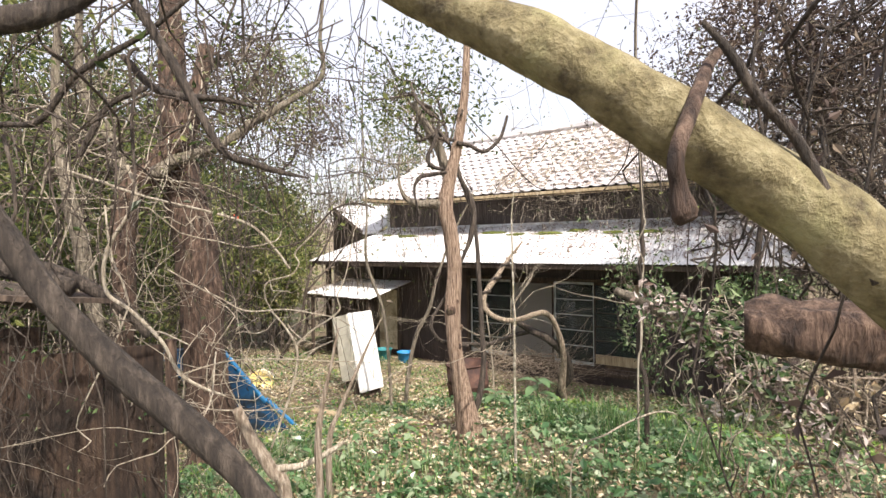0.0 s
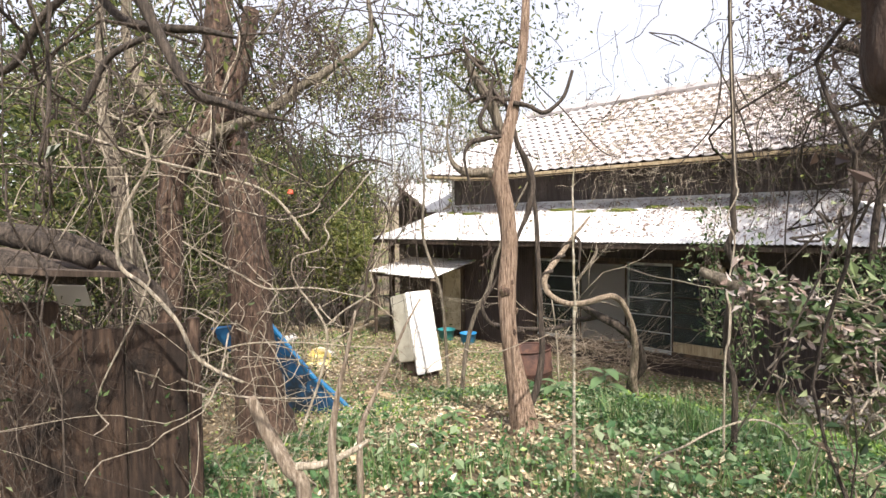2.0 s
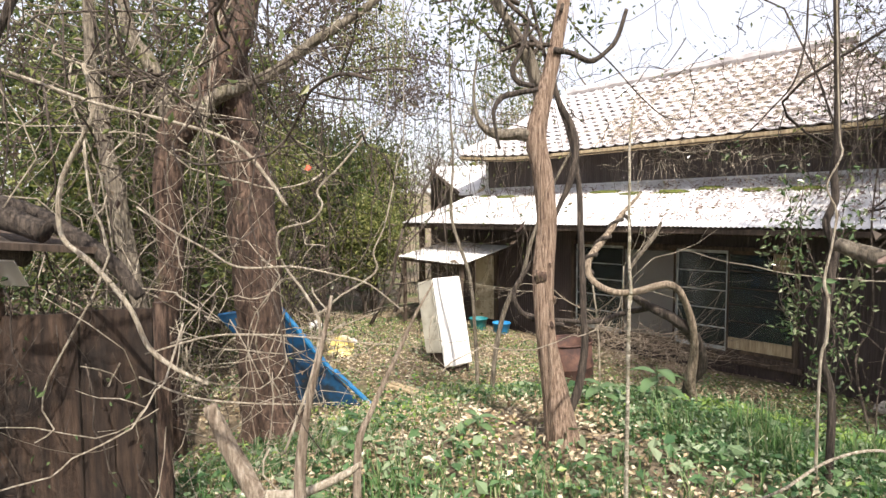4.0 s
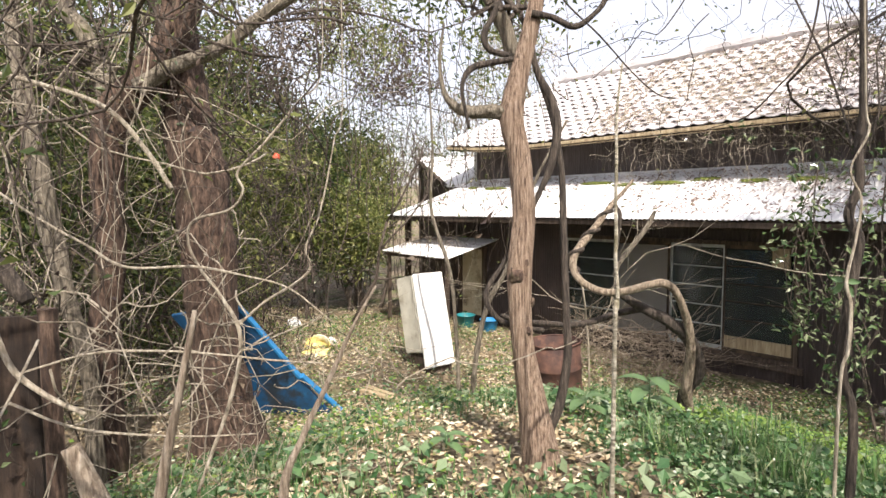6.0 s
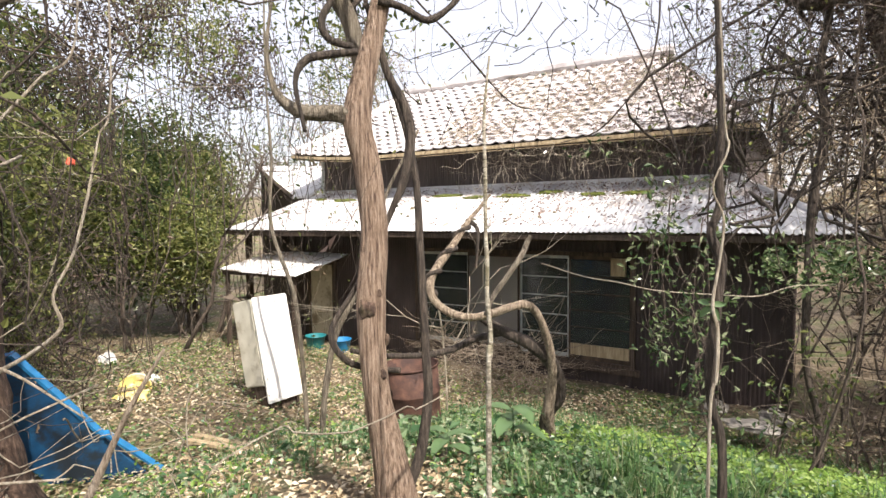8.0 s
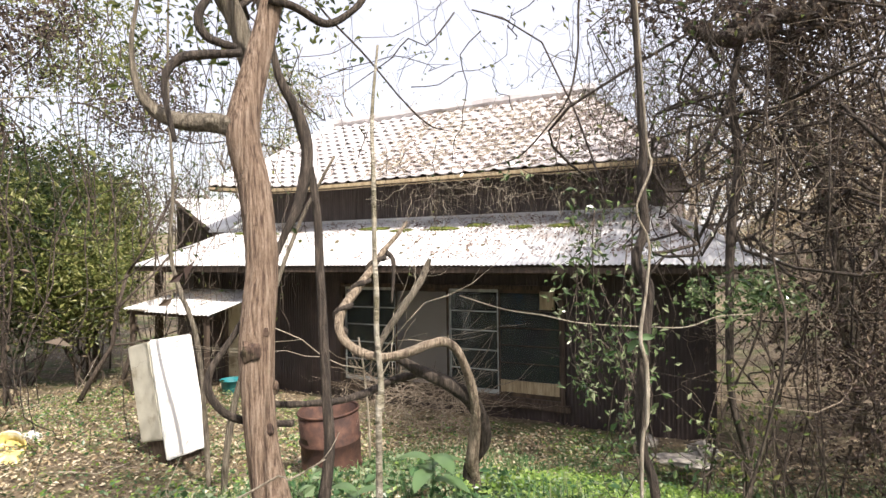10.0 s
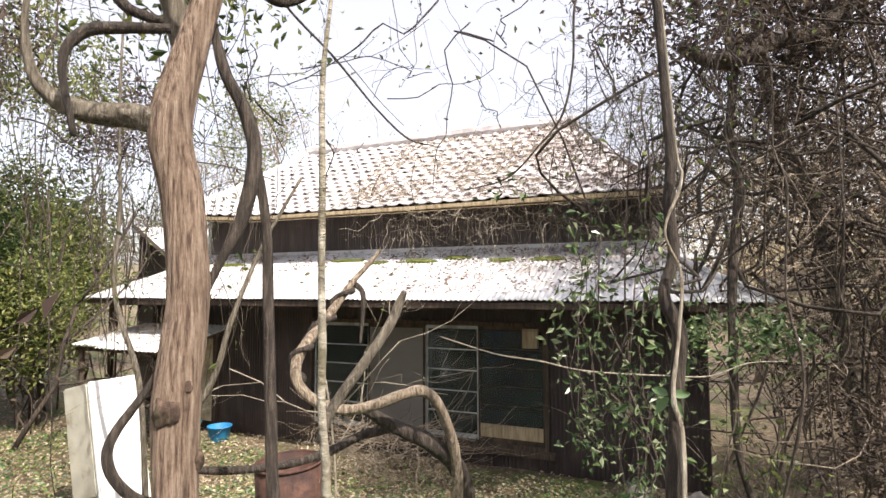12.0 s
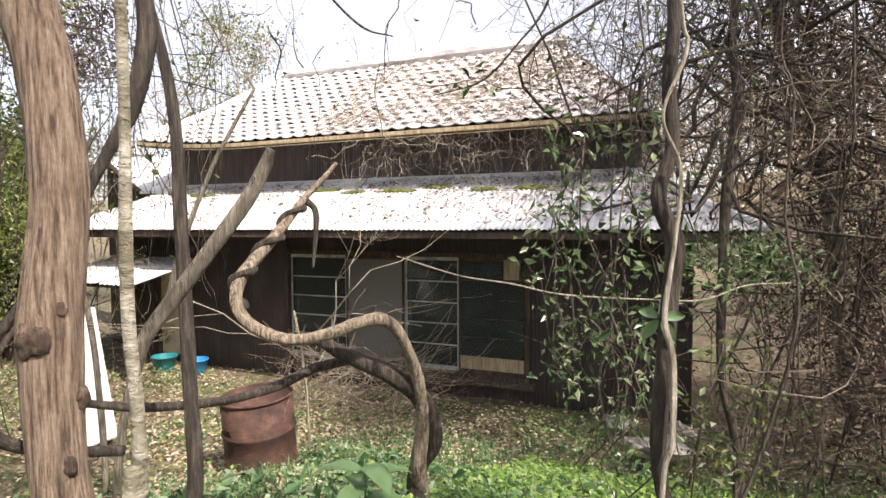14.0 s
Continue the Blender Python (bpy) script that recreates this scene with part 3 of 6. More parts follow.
def build_upper_roof():
    deck = Geo()
    v, f = [], []
    nx, ns = 24, 6
    for k in range(ns + 1):
        s = k / ns
        a, b = UE_L + (RG_L - UE_L) * s, UE_R + (RG_R - UE_R) * s
        for i in range(nx + 1):
            p = upper_surface(a + (b - a) * i / nx, s)
            v.append((p.x, p.y, p.z - 0.03))
    w = nx + 1
    f = [(k * w + i, k * w + i + 1, (k + 1) * w + i + 1, (k + 1) * w + i) for k in range(ns) for i in range(nx)]
    q = len(v)
    v += [(x, y, z - 0.06) for x, y, z in v]
    f += [tuple(j + q for j in p[::-1]) for p in f]
    f += [(i + 1, i, i + q, i + 1 + q) for i in range(nx)]
    # left hip slope and back
    deck.add(v, f)
    deck.add([(UE_L, UE_Y, UE_Z + 0.1), (UE_L, BACK_Y, UE_Z), (RG_L, RG_Y, RG_Z - 0.03)], [(0, 1, 2)])
    deck.add([(UE_L, BACK_Y, UE_Z), (UE_R, BACK_Y, UE_Z), (RG_R, RG_Y, RG_Z - 0.03), (RG_L, RG_Y, RG_Z - 0.03)], [(0, 1, 2, 3)])
    deck.add([(UE_R, UE_Y, UE_Z - 0.03), (UE_R, BACK_Y, UE_Z), (RG_R, RG_Y, RG_Z - 0.03)], [(0, 1, 2)])
    roof = part("upper_roof", deck, M["wood_wall"], house, "old tiled hipped roof with leaf litter")
    tv, tf = tile_mesh()
    shared = Geo().add(tv, tf).mesh("tile", M["tile"], False)
    rest = Geo()
    rows, cw = 14, 0.236
    rr = random.Random(5)
    for r in range(rows):
        s = (r + 0.0) / rows
        a, b = UE_L + (RG_L - UE_L) * s, UE_R + (RG_R - UE_R) * s
        n = int((b - a) / cw)
        for i in range(n):
            x = a + 0.12 + i * cw
            p = upper_surface(x, s)
            u = (upper_surface(x, s + 0.07) - p).normalized()
            side = (upper_surface(x + 0.1, s) - upper_surface(x - 0.1, s)).normalized()
            up = side.cross(u)
            m = Matrix((side, u, up)).transposed().to_4x4()
            m.translation = p + up * (0.012 + rr.uniform(-0.004, 0.006))
            m = m @ Matrix.Rotation(rr.uniform(-0.03, 0.03), 4, "Z")
            if x < 0.9 and r < 10:
                ob = part("tile", shared, None, roof)
                ob.matrix_local = m
            else:
                rest.add([m @ Vector(c) for c in tv], tf)
    part("more_tiles", rest, M["tile"], roof, kind="stuff")
    ridge = [upper_surface(RG_L - 0.1 + (RG_R - RG_L + 0.2) * i / 20, 1.0) for i in range(21)]
    part("ridge_course", tube(Geo(), [(p.x, p.y, p.z + 0.06 + 0.012 * (i % 2)) for i, p in enumerate(ridge)], [0.1] * 21, 8, 0.2), M["tile"], roof, "rounded ridge tiles")
    hip = [upper_surface(UE_L + (RG_L - UE_L) * i / 9, i / 9) for i in range(10)]
    part("hip_course", tube(Geo(), [(p.x, p.y, p.z + 0.035) for p in hip], [0.075] * 10, 8, 0.2), M["tile"], roof, "rounded hip tiles")
    part("eave_board", Geo().add([(UE_L + (UE_R - UE_L) * i / 30, UE_Y + dy, upper_surface(UE_L + (UE_R - UE_L) * i / 30, 0).z - dz) for i in range(31) for dy, dz in ((-0.014, 0.012), (-0.014, 0.062), (0.04, 0.1))], [q for i in range(30) for q in ((i * 3 + 1, i * 3 + 4, i * 3 + 3, i * 3), (i * 3 + 2, i * 3 + 5, i * 3 + 4, i * 3 + 1))]), M["wood_pale"], roof, "bleached eave board")


def build_wing():
    a, b, c, d = (-8.9, 1.6, 3.86), (-5.8, 1.6, 3.7), (-5.85, 0.45, 3.0), (-6.35, 0.45, 3.0)
    wing = thing("outbuilding", "small dark annex with white tin roof beside the house", "outbuilding")
    part("roof", slab([d, c, b, a], 0.05), M["tin"], wing, "white tin roof")
    part("bargeboard", tube(Geo(), [a, d], [0.05, 0.05], 4), M["wood_dark"], wing)
    part("wall", Geo().add([(-8.8, 1.65, 0), (-6.3, 0.6, 0), (-6.3, 0.6, 2.93), (-8.8, 1.65, 3.78), (-8.7, 1.85, 0), (-6.2, 0.8, 0), (-6.2, 0.8, 2.93), (-8.7, 1.85, 3.78)], [(0, 1, 2, 3), (7, 6, 5, 4), (0, 4, 5, 1), (3, 2, 6, 7), (0, 3, 7, 4), (1, 5, 6, 2)]), M["wood_dark"], wing)


def build_awning():
    aw = thing("awning", "low torn tin awning with dead twigs by the door", "awning")
    for i in range(3):
        x0 = -6.3 + i * 0.68
        g = wavy_sheet(x0, x0 + 0.72, (-1.42 - 0.08 * (i == 1), 1.6 - 0.02 * i), (-0.1, 1.86), 0.09, 0.012)
        part("awning_sheet", g, M["tin"], aw, smooth=True)
    part("support", Geo().box((-6.3, -1.35, 1.5), (-4.3, -1.3, 1.56)), M["wood_dark"], aw)
    for x in (-6.2, -4.42):
        part("post", Geo().box((x, -1.36, ground_z(x, -1.3) - 0.1), (x + 0.06, -1.3, 1.55)), M["wood_dark"], aw)


build_walls()
build_window()
build_lower_roof()
build_wing()
build_awning()
build_upper_roof()


# ---- trees and thick vines ----
def fissured(geo, ctrl, sides=56, per=22):
    """A trunk whose bark stands in long upright ridges."""
    s = spline([(ctrl[0][0], ctrl[0][1], ground_z(ctrl[0][0], ctrl[0][1]) - 0.12, ctrl[0][3] * 1.2)] + list(ctrl), per)
    ang = np.arange(sides) * 2 * math.pi / sides
    v = []
    for x, y, z, r in s:
        for a in ang:
            c, d = math.cos(a), math.sin(a)
            ridge = 1 - 2.2 * abs(noise.noise((c * 3.1 + 0.3 * z, d * 3.1, z * 2.3)))
            fine = noise.noise((c * 7, d * 7, z * 9.0))
            lump = noise.noise((c * 0.9, d * 0.9 + 5, z * 3.0))
            k = r * (0.97 + 0.055 * ridge + 0.035 * fine + 0.09 * lump)
            v.append((x + c * k, y + d * k, z))
    n = len(s)
    f = [(i * sides + k, i * sides + (k + 1) % sides, (i + 1) * sides + (k + 1) % sides, (i + 1) * sides + k) for i in range(n - 1) for k in range(sides)]
    return geo.add(v, f + [tuple((n - 1) * sides + k for k in range(sides))])


def tree(name, label, category, base, pieces, material, group=""):
    """pieces: rows of part name, limb rows, material, rooted in the ground or not."""
    t = thing(name, label, category, group, at=base)
    for pn, ctrl, mat, rooted in pieces:
        rel = Geo()
        if pn == "trunk" and mat == "bark":
            fissured(rel, ctrl)
        else:
            limb(rel, ctrl, 18 if ctrl[0][3] > 0.03 else 8, (0.4 if pn == "log" else 0.14 if mat == "bark_moss" else 0.26) if ctrl[0][3] > 0.03 else 0.16, 9, rooted)
        ob = part(pn, rel, M[mat or material], t, smooth=True)
        ob.matrix_parent_inverse = Matrix.Translation(-Vector(base))
    return t


knotted = tree("tree", "reddish-barked tree with a swollen knot, wrapped in dark vines", "tree", (1.3, -5.95, 1.15), [
    ("trunk", [(x, y, z, r * 0.82) for x, y, z, r in [(1.38, -5.95, 1.17, 0.129), (1.32, -5.97, 1.51, 0.091), (1.28, -5.99, 1.8, 0.071), (1.25, -5.98, 2.15, 0.079), (1.25, -5.95, 2.47, 0.074), (1.22, -5.95, 2.74, 0.076), (1.18, -5.97, 2.99, 0.076), (1.2, -5.92, 3.24, 0.062), (1.23, -5.87, 3.47, 0.053), (1.25, -5.81, 3.77, 0.047), (1.26, -5.76, 4.18, 0.038), (1.24, -5.71, 4.82, 0.026)]], "bark", True),
    ("limb", [(1.18, -5.97, 2.98, 0.047), (1.11, -6.04, 3, 0.038), (1.03, -6.13, 3, 0.032), (0.97, -6.19, 3.03, 0.024), (0.93, -6.23, 3.11, 0.015), (0.91, -6.24, 3.27, 0.009), (0.91, -6.21, 3.47, 0.006)], "bark_grey", False),
    ("limb", [(1.12, -5.86, 3.23, 0.04), (1.07, -5.89, 3.45, 0.04), (1, -5.95, 3.63, 0.033), (0.9, -6.03, 3.87, 0.024)], "bark_grey", False),
    ("limb", [(1.26, -5.91, 3.5, 0.02), (1.33, -5.83, 3.48, 0.017), (1.41, -5.75, 3.43, 0.017), (1.47, -5.67, 3.49, 0.014), (1.51, -5.62, 3.57, 0.014), (1.54, -5.57, 3.74, 0.012)], "bark_dark", False),
    ("limb", [(1.24, -6.03, 3.25, 0.014), (1.16, -6.12, 3.23, 0.017), (1.09, -6.19, 3.2, 0.017), (1.07, -6.23, 3.1, 0.011), (1.1, -6.21, 2.9, 0.009)], "bark_dark", False),
    ("limb", [(1.22, -6.04, 3.27, 0.014), (1.15, -6.11, 3.3, 0.017), (1.13, -6.13, 3.38, 0.017), (1.16, -6.08, 3.5, 0.014), (1.18, -6.04, 3.67, 0.011)], "bark_dark", False),
], "bark")


def bark_knot(x, y, z, r, squash, label, material):
    bm = bmesh.new()
    bmesh.ops.create_icosphere(bm, subdivisions=3, radius=1)
    for v in bm.verts:
        v.co *= 1 + 0.4 * noise.noise(v.co * 1.6 + Vector((z * 7, 0, 0))) + 0.12 * noise.noise(v.co * 6)
    g = Geo().add([(x + v.co.x * r, y + v.co.y * r, z + v.co.z * r * squash) for v in bm.verts], [tuple(v.index for v in f.verts) for f in bm.faces])
    bm.free()
    part("knot", g, M[material], knotted, label, smooth=True).matrix_parent_inverse = Matrix.Translation(-knotted.location)


bark_knot(1.264, -6.022, 2.14, 0.04, 1.2, "swollen dark knot", "bark_rough")
for x, y, z, r in ((1.311, -5.958, 1.994, 0.02), (1.304, -5.994, 2.206, 0.015), (1.325, -6.0, 1.847, 0.017), (1.28, -6.02, 2.2, 0.012)):
    bark_knot(x, y, z, r, 1.5, "dark branch scar", "bark_rough")
tree("climbing_vine", "dark climbing vine beside the tree trunk", "vine", (1.2, -6.0, 1.15), [("stem", [(1.19, -5.84, 3.43, 0.012), (1.23, -5.82, 3.22, 0.018), (1.29, -5.77, 3.06, 0.021), (1.32, -5.76, 2.91, 0.024), (1.3, -5.79, 2.71, 0.021), (1.27, -5.84, 2.58, 0.015), (1.23, -5.91, 2.41, 0.012), (1.16, -5.99, 2.21, 0.012), (1.1, -6.08, 2.03, 0.015), (1.14, -6.04, 1.9, 0.015), (1.21, -5.93, 1.84, 0.014), (1.32, -5.86, 1.83, 0.014)], None, False)], "bark_dark")
tree("climbing_vine", "dark thick vine rising from the tree's foot", "vine", (1.46, -6.07, 1.15), [("stem", [(x, y, z, r * 0.85) for x, y, z, r in [(0.97, -5.78, 3.92, 0.013), (1.09, -5.7, 3.36, 0.016), (1.18, -5.64, 3.04, 0.019), (1.24, -5.61, 2.72, 0.019), (1.27, -5.62, 2.34, 0.025), (1.3, -5.63, 1.9, 0.025), (1.32, -5.64, 1.65, 0.028), (1.3, -5.68, 1.37, 0.032), (1.24, -5.77, 1.11, 0.035)]][::-1], None, True)], "bark_dark")
def coiled(axis, turns, wide, r):
    """Rows of a vine winding round an axis."""
    p = spline(axis, 5)
    n = len(p)
    rows = []
    for i, q in enumerate(p):
        a = 2 * math.pi * turns * i / (n - 1)
        w = wide * (1 - 0.25 * i / n)
        rows.append((q[0] + w * math.cos(a), q[1] + 0.7 * w * math.sin(a), q[2] - 0.6 * w * math.sin(a), r * (0.8 + 0.4 * math.sin(1.7 * a) ** 2)))
    return rows


tree("looping_vine", "thick twisted vine looping over the weeds, pale on top", "vine", (1.44, -4.33, 1.0), [
    ("stem", [(x, y, z, r * 0.88) for x, y, z, r in [(1.44, -4.33, 1.01, 0.043), (1.46, -4.42, 1.22, 0.047), (1.52, -4.49, 1.49, 0.034), (1.53, -4.59, 1.73, 0.03), (1.51, -4.69, 1.91, 0.029), (1.46, -4.76, 1.99, 0.031), (1.4, -4.84, 1.99, 0.028), (1.27, -4.9, 1.94, 0.028), (1.15, -5, 1.93, 0.027), (1.03, -5.05, 1.98, 0.027), (0.96, -5.07, 2.07, 0.027), (0.94, -5.02, 2.18, 0.028), (0.96, -4.9, 2.29, 0.027), (0.98, -4.78, 2.4, 0.025), (1, -4.66, 2.52, 0.018), (1.04, -4.59, 2.6, 0.014), (1.08, -4.52, 2.69, 0.009)]], "bark_tan", True),
    ("coil", coiled([(0.955, -5.06, 2.06), (0.94, -5.02, 2.18), (0.96, -4.9, 2.29), (0.98, -4.78, 2.4), (1, -4.66, 2.52)], 3.4, 0.034, 0.015) + [(1.06, -4.67, 2.46, 0.015), (1.075, -4.69, 2.34, 0.011), (1.08, -4.72, 2.2, 0.006)], "bark_dark", False),
    ("lower_stem", [(1.43, -4.38, 1.16, 0.042), (1.53, -4.39, 1.36, 0.044), (1.51, -4.49, 1.58, 0.042), (1.42, -4.63, 1.72, 0.038), (1.28, -4.74, 1.81, 0.032), (1.17, -4.83, 1.9, 0.022)], "bark_dark", True),
    ("branch", [(1.31, -4.69, 1.8, 0.02), (1.11, -4.75, 1.75, 0.023), (1.02, -4.9, 1.7, 0.022), (0.93, -5.05, 1.68, 0.019), (0.94, -5.26, 1.72, 0.017), (0.81, -5.42, 1.74, 0.016), (0.74, -5.56, 1.79, 0.013)], "bark_dark", False),
], "bark_grey")
tree("sapling", "slender straight sapling with pale spotted bark", "sapling", (2.09, -6.44, 1.1), [("stem", rising([(2.09, -6.44, 2.06, 0.008), (2.09, -6.43, 2.12, 0.008), (2.09, -6.43, 2.2, 0.007), (2.08, -6.43, 2.3, 0.007), (2.08, -6.43, 2.4, 0.007), (2.07, -6.42, 2.49, 0.006), (2.07, -6.42, 2.59, 0.006), (2.07, -6.42, 2.66, 0.006)], 0.35), None, True), ("broken_branch", [(2.07, -6.42, 2.24, 0.008), (2.08, -6.41, 2.28, 0.008), (2.09, -6.39, 2.31, 0.009), (2.12, -6.37, 2.36, 0.009), (2.15, -6.34, 2.42, 0.009), (2.16, -6.32, 2.46, 0.008), (2.17, -6.32, 2.48, 0.005)], "bark_grey", False)], "bark_spot")
tree("hanging_vine", "dark thick vine hanging with a pale thin one", "vine", (2.6, -5.4, 1.1), [
    ("stem", [(x, y, z, r * 0.82) for x, y, z, r in rising([(2.61, -5.39, 1.57, 0.022), (2.57, -5.4, 1.75, 0.023), (2.56, -5.4, 1.87, 0.026), (2.57, -5.39, 2.05, 0.027), (2.58, -5.37, 2.2, 0.027), (2.59, -5.36, 2.35, 0.029), (2.55, -5.37, 2.46, 0.023), (2.58, -5.35, 2.58, 0.022), (2.57, -5.35, 2.73, 0.021), (2.58, -5.34, 2.88, 0.019), (2.57, -5.33, 3.1, 0.018)], 2.5)], "bark_dark", True),
    ("thin_stem", rising([(2.57, -5.45, 1.73, 0.007), (2.59, -5.44, 1.89, 0.008), (2.59, -5.43, 2.07, 0.008), (2.57, -5.43, 2.18, 0.007), (2.59, -5.41, 2.35, 0.005), (2.6, -5.4, 2.52, 0.005), (2.56, -5.41, 2.65, 0.004), (2.61, -5.38, 2.81, 0.005), (2.59, -5.38, 3, 0.004)], 2.5), "vine_pale", True),
], "bark_dark")
tree("tree", "slender grey-green tree beside the house corner", "tree", (4.27, -0.6, 0.3), [
    ("trunk", rising([(4.27, -0.6, 0.46, 0.105), (4.14, -0.63, 0.83, 0.09), (4.06, -0.63, 1.52, 0.084), (3.99, -0.62, 2.2, 0.084), (3.92, -0.63, 2.73, 0.079), (3.79, -0.65, 3.42, 0.074), (3.59, -0.71, 3.89, 0.063), (3.43, -0.74, 4.47, 0.058), (3.37, -0.73, 5.1, 0.047)], 2), "bark_grey", True),
    ("limb", [(2.62, -2.52, 4.37, 0.042), (2.83, -2.42, 4.25, 0.061), (3.09, -2.31, 4.28, 0.07), (3.26, -2.24, 4.4, 0.07), (3.56, -2.1, 4.46, 0.07), (3.77, -2.01, 4.61, 0.065), (3.99, -1.92, 4.82, 0.061)], "bark_dark", False),
], "bark_grey")
tree("tree", "dark vine-clad stem in front of the tin roof corner", "tree", (3.03, -2.42, 0.6), [("trunk", [(x, y, z, r * 0.6) for x, y, z, r in rising([(3.03, -2.42, 0.76, 0.047), (2.92, -2.46, 1.32, 0.051), (2.92, -2.4, 2.06, 0.056), (2.94, -2.35, 2.67, 0.061), (3.01, -2.26, 3.23, 0.065), (2.96, -2.26, 3.74, 0.056), (3.02, -2.18, 4.3, 0.051), (2.93, -2.2, 4.86, 0.042)], 1.5)], None, True)], "bark_dark")
oldtree = tree("tree", "old rough-barked tree with spreading limbs", "tree", (-1.13, -6.65, 0.6), [
    ("trunk", [(-1.13, -6.65, 0.64, 0.305), (-1.18, -6.67, 0.99, 0.227), (-1.26, -6.7, 1.51, 0.196), (-1.32, -6.69, 2.17, 0.201), (-1.42, -6.73, 2.82, 0.192), (-1.5, -6.77, 3.3, 0.174), (-1.56, -6.78, 3.78, 0.157), (-1.62, -6.79, 4.39, 0.131), (-1.7, -6.77, 5.22, 0.096)], "bark_rough", True),
    ("limb", rising([(-1.31, -7.15, 3.35, 0.063), (-1.19, -7, 3.48, 0.055), (-0.99, -6.78, 3.58, 0.047), (-0.84, -6.59, 3.73, 0.044), (-0.71, -6.44, 3.89, 0.04), (-0.58, -6.29, 4.01, 0.036), (-0.33, -5.98, 4.32, 0.024)], 0.8), "bark_grey", False),
], "bark_rough")
greytree = tree("tree", "grey forked tree behind pale vines", "tree", (-1.44, -7.41, 0.7), [
    ("trunk", [(-1.44, -7.41, 0.82, 0.122), (-1.51, -7.42, 1.43, 0.11), (-1.5, -7.34, 2.07, 0.105), (-1.55, -7.32, 2.68, 0.105), (-1.54, -7.26, 3.15, 0.122), (-1.38, -7.06, 3.47, 0.114), (-1.26, -6.89, 3.77, 0.105), (-1.2, -6.8, 4.09, 0.089), (-1.15, -6.69, 4.62, 0.065)], "bark_rough", True),
    ("limb", rising([(-1.54, -7.26, 3.15, 0.081), (-1.61, -7.31, 3.45, 0.073), (-1.71, -7.39, 3.77, 0.061), (-1.82, -7.48, 3.98, 0.053), (-1.91, -7.53, 4.38, 0.041)], 1.2), "bark_grey", False),
], "bark_rough")
tree("tree", "leaning grey tree with ivy stems", "tree", (-1.09, -7.56, 0.7), [("trunk", rising([(-1.09, -7.56, 1.32, 0.051), (-1.2, -7.63, 1.83, 0.051), (-1.31, -7.7, 2.3, 0.062), (-1.39, -7.74, 2.77, 0.062), (-1.48, -7.79, 3.21, 0.051), (-1.58, -7.83, 3.8, 0.037)], 1.5), None, True)], "bark_grey")
for rows in (rising([(1.06, -7.59, 1.44, 0.01), (1.09, -7.54, 1.6, 0.012), (1.12, -7.49, 1.76, 0.012), (1.14, -7.45, 1.94, 0.012), (1.13, -7.45, 2.06, 0.012), (1.07, -7.5, 2.19, 0.01), (1.02, -7.54, 2.27, 0.008), (0.99, -7.57, 2.37, 0.008), (1, -7.55, 2.45, 0.008), (1.09, -7.45, 2.49, 0.008), (1.12, -7.41, 2.56, 0.008), (1.1, -7.42, 2.63, 0.008), (1.17, -7.34, 2.74, 0.008), (1.24, -7.24, 2.89, 0.006), (1.29, -7.17, 3.01, 0.004)], 1), rising([(1.13, -7.45, 2.06, 0.008), (1.2, -7.37, 2.15, 0.008), (1.26, -7.29, 2.21, 0.008), (1.3, -7.24, 2.27, 0.008), (1.29, -7.25, 2.35, 0.006), (1.31, -7.21, 2.45, 0.006), (1.33, -7.18, 2.59, 0.006), (1.34, -7.15, 2.75, 0.004), (1.35, -7.12, 2.87, 0.004)], 1.2), [(0.88, -8.11, 2.55, 0.007), (0.99, -8, 2.45, 0.007), (1.08, -7.91, 2.38, 0.007), (1.18, -7.82, 2.31, 0.007), (1.32, -7.66, 2.31, 0.007), (1.44, -7.54, 2.28, 0.005), (1.53, -7.44, 2.24, 0.005), (1.63, -7.34, 2.13, 0.003)], [(0.88, -8.1, 1.95, 0.005), (1.05, -7.91, 2.02, 0.007), (1.18, -7.77, 2.03, 0.007), (1.31, -7.62, 2.02, 0.005), (1.46, -7.47, 2, 0.005), (1.57, -7.35, 1.99, 0.004)], [(0.81, -8.11, 1.84, 0.009), (0.94, -7.98, 1.77, 0.007), (1.05, -7.86, 1.74, 0.007), (1.24, -7.66, 1.73, 0.005), (1.39, -7.5, 1.74, 0.004)], [(0.51, -8.58, 2.95, 0.008), (0.54, -8.55, 3.09, 0.008), (0.67, -8.44, 3.05, 0.011), (0.91, -8.24, 2.94, 0.011), (1.16, -8.04, 2.86, 0.011), (1.34, -7.89, 2.78, 0.011), (1.44, -7.81, 2.65, 0.011), (1.5, -7.77, 2.55, 0.011)], [(0.74, -8.25, 3.12, 0.014), (0.78, -8.23, 2.93, 0.014), (0.67, -8.33, 2.66, 0.016), (0.67, -8.34, 2.44, 0.016), (0.78, -8.26, 2.33, 0.016), (0.91, -8.16, 2.16, 0.016), (0.98, -8.11, 2, 0.016), (1.06, -8.04, 1.92, 0.014), (1.17, -7.95, 1.86, 0.011)]):
    tree("pale_vine", "thin pale dry vine strung between trees", "vine", rows[0][:3], [("stem", [(x, y, z, r * 0.62) for x, y, z, r in rows], None, False)], "vine_pale", "pale vines")
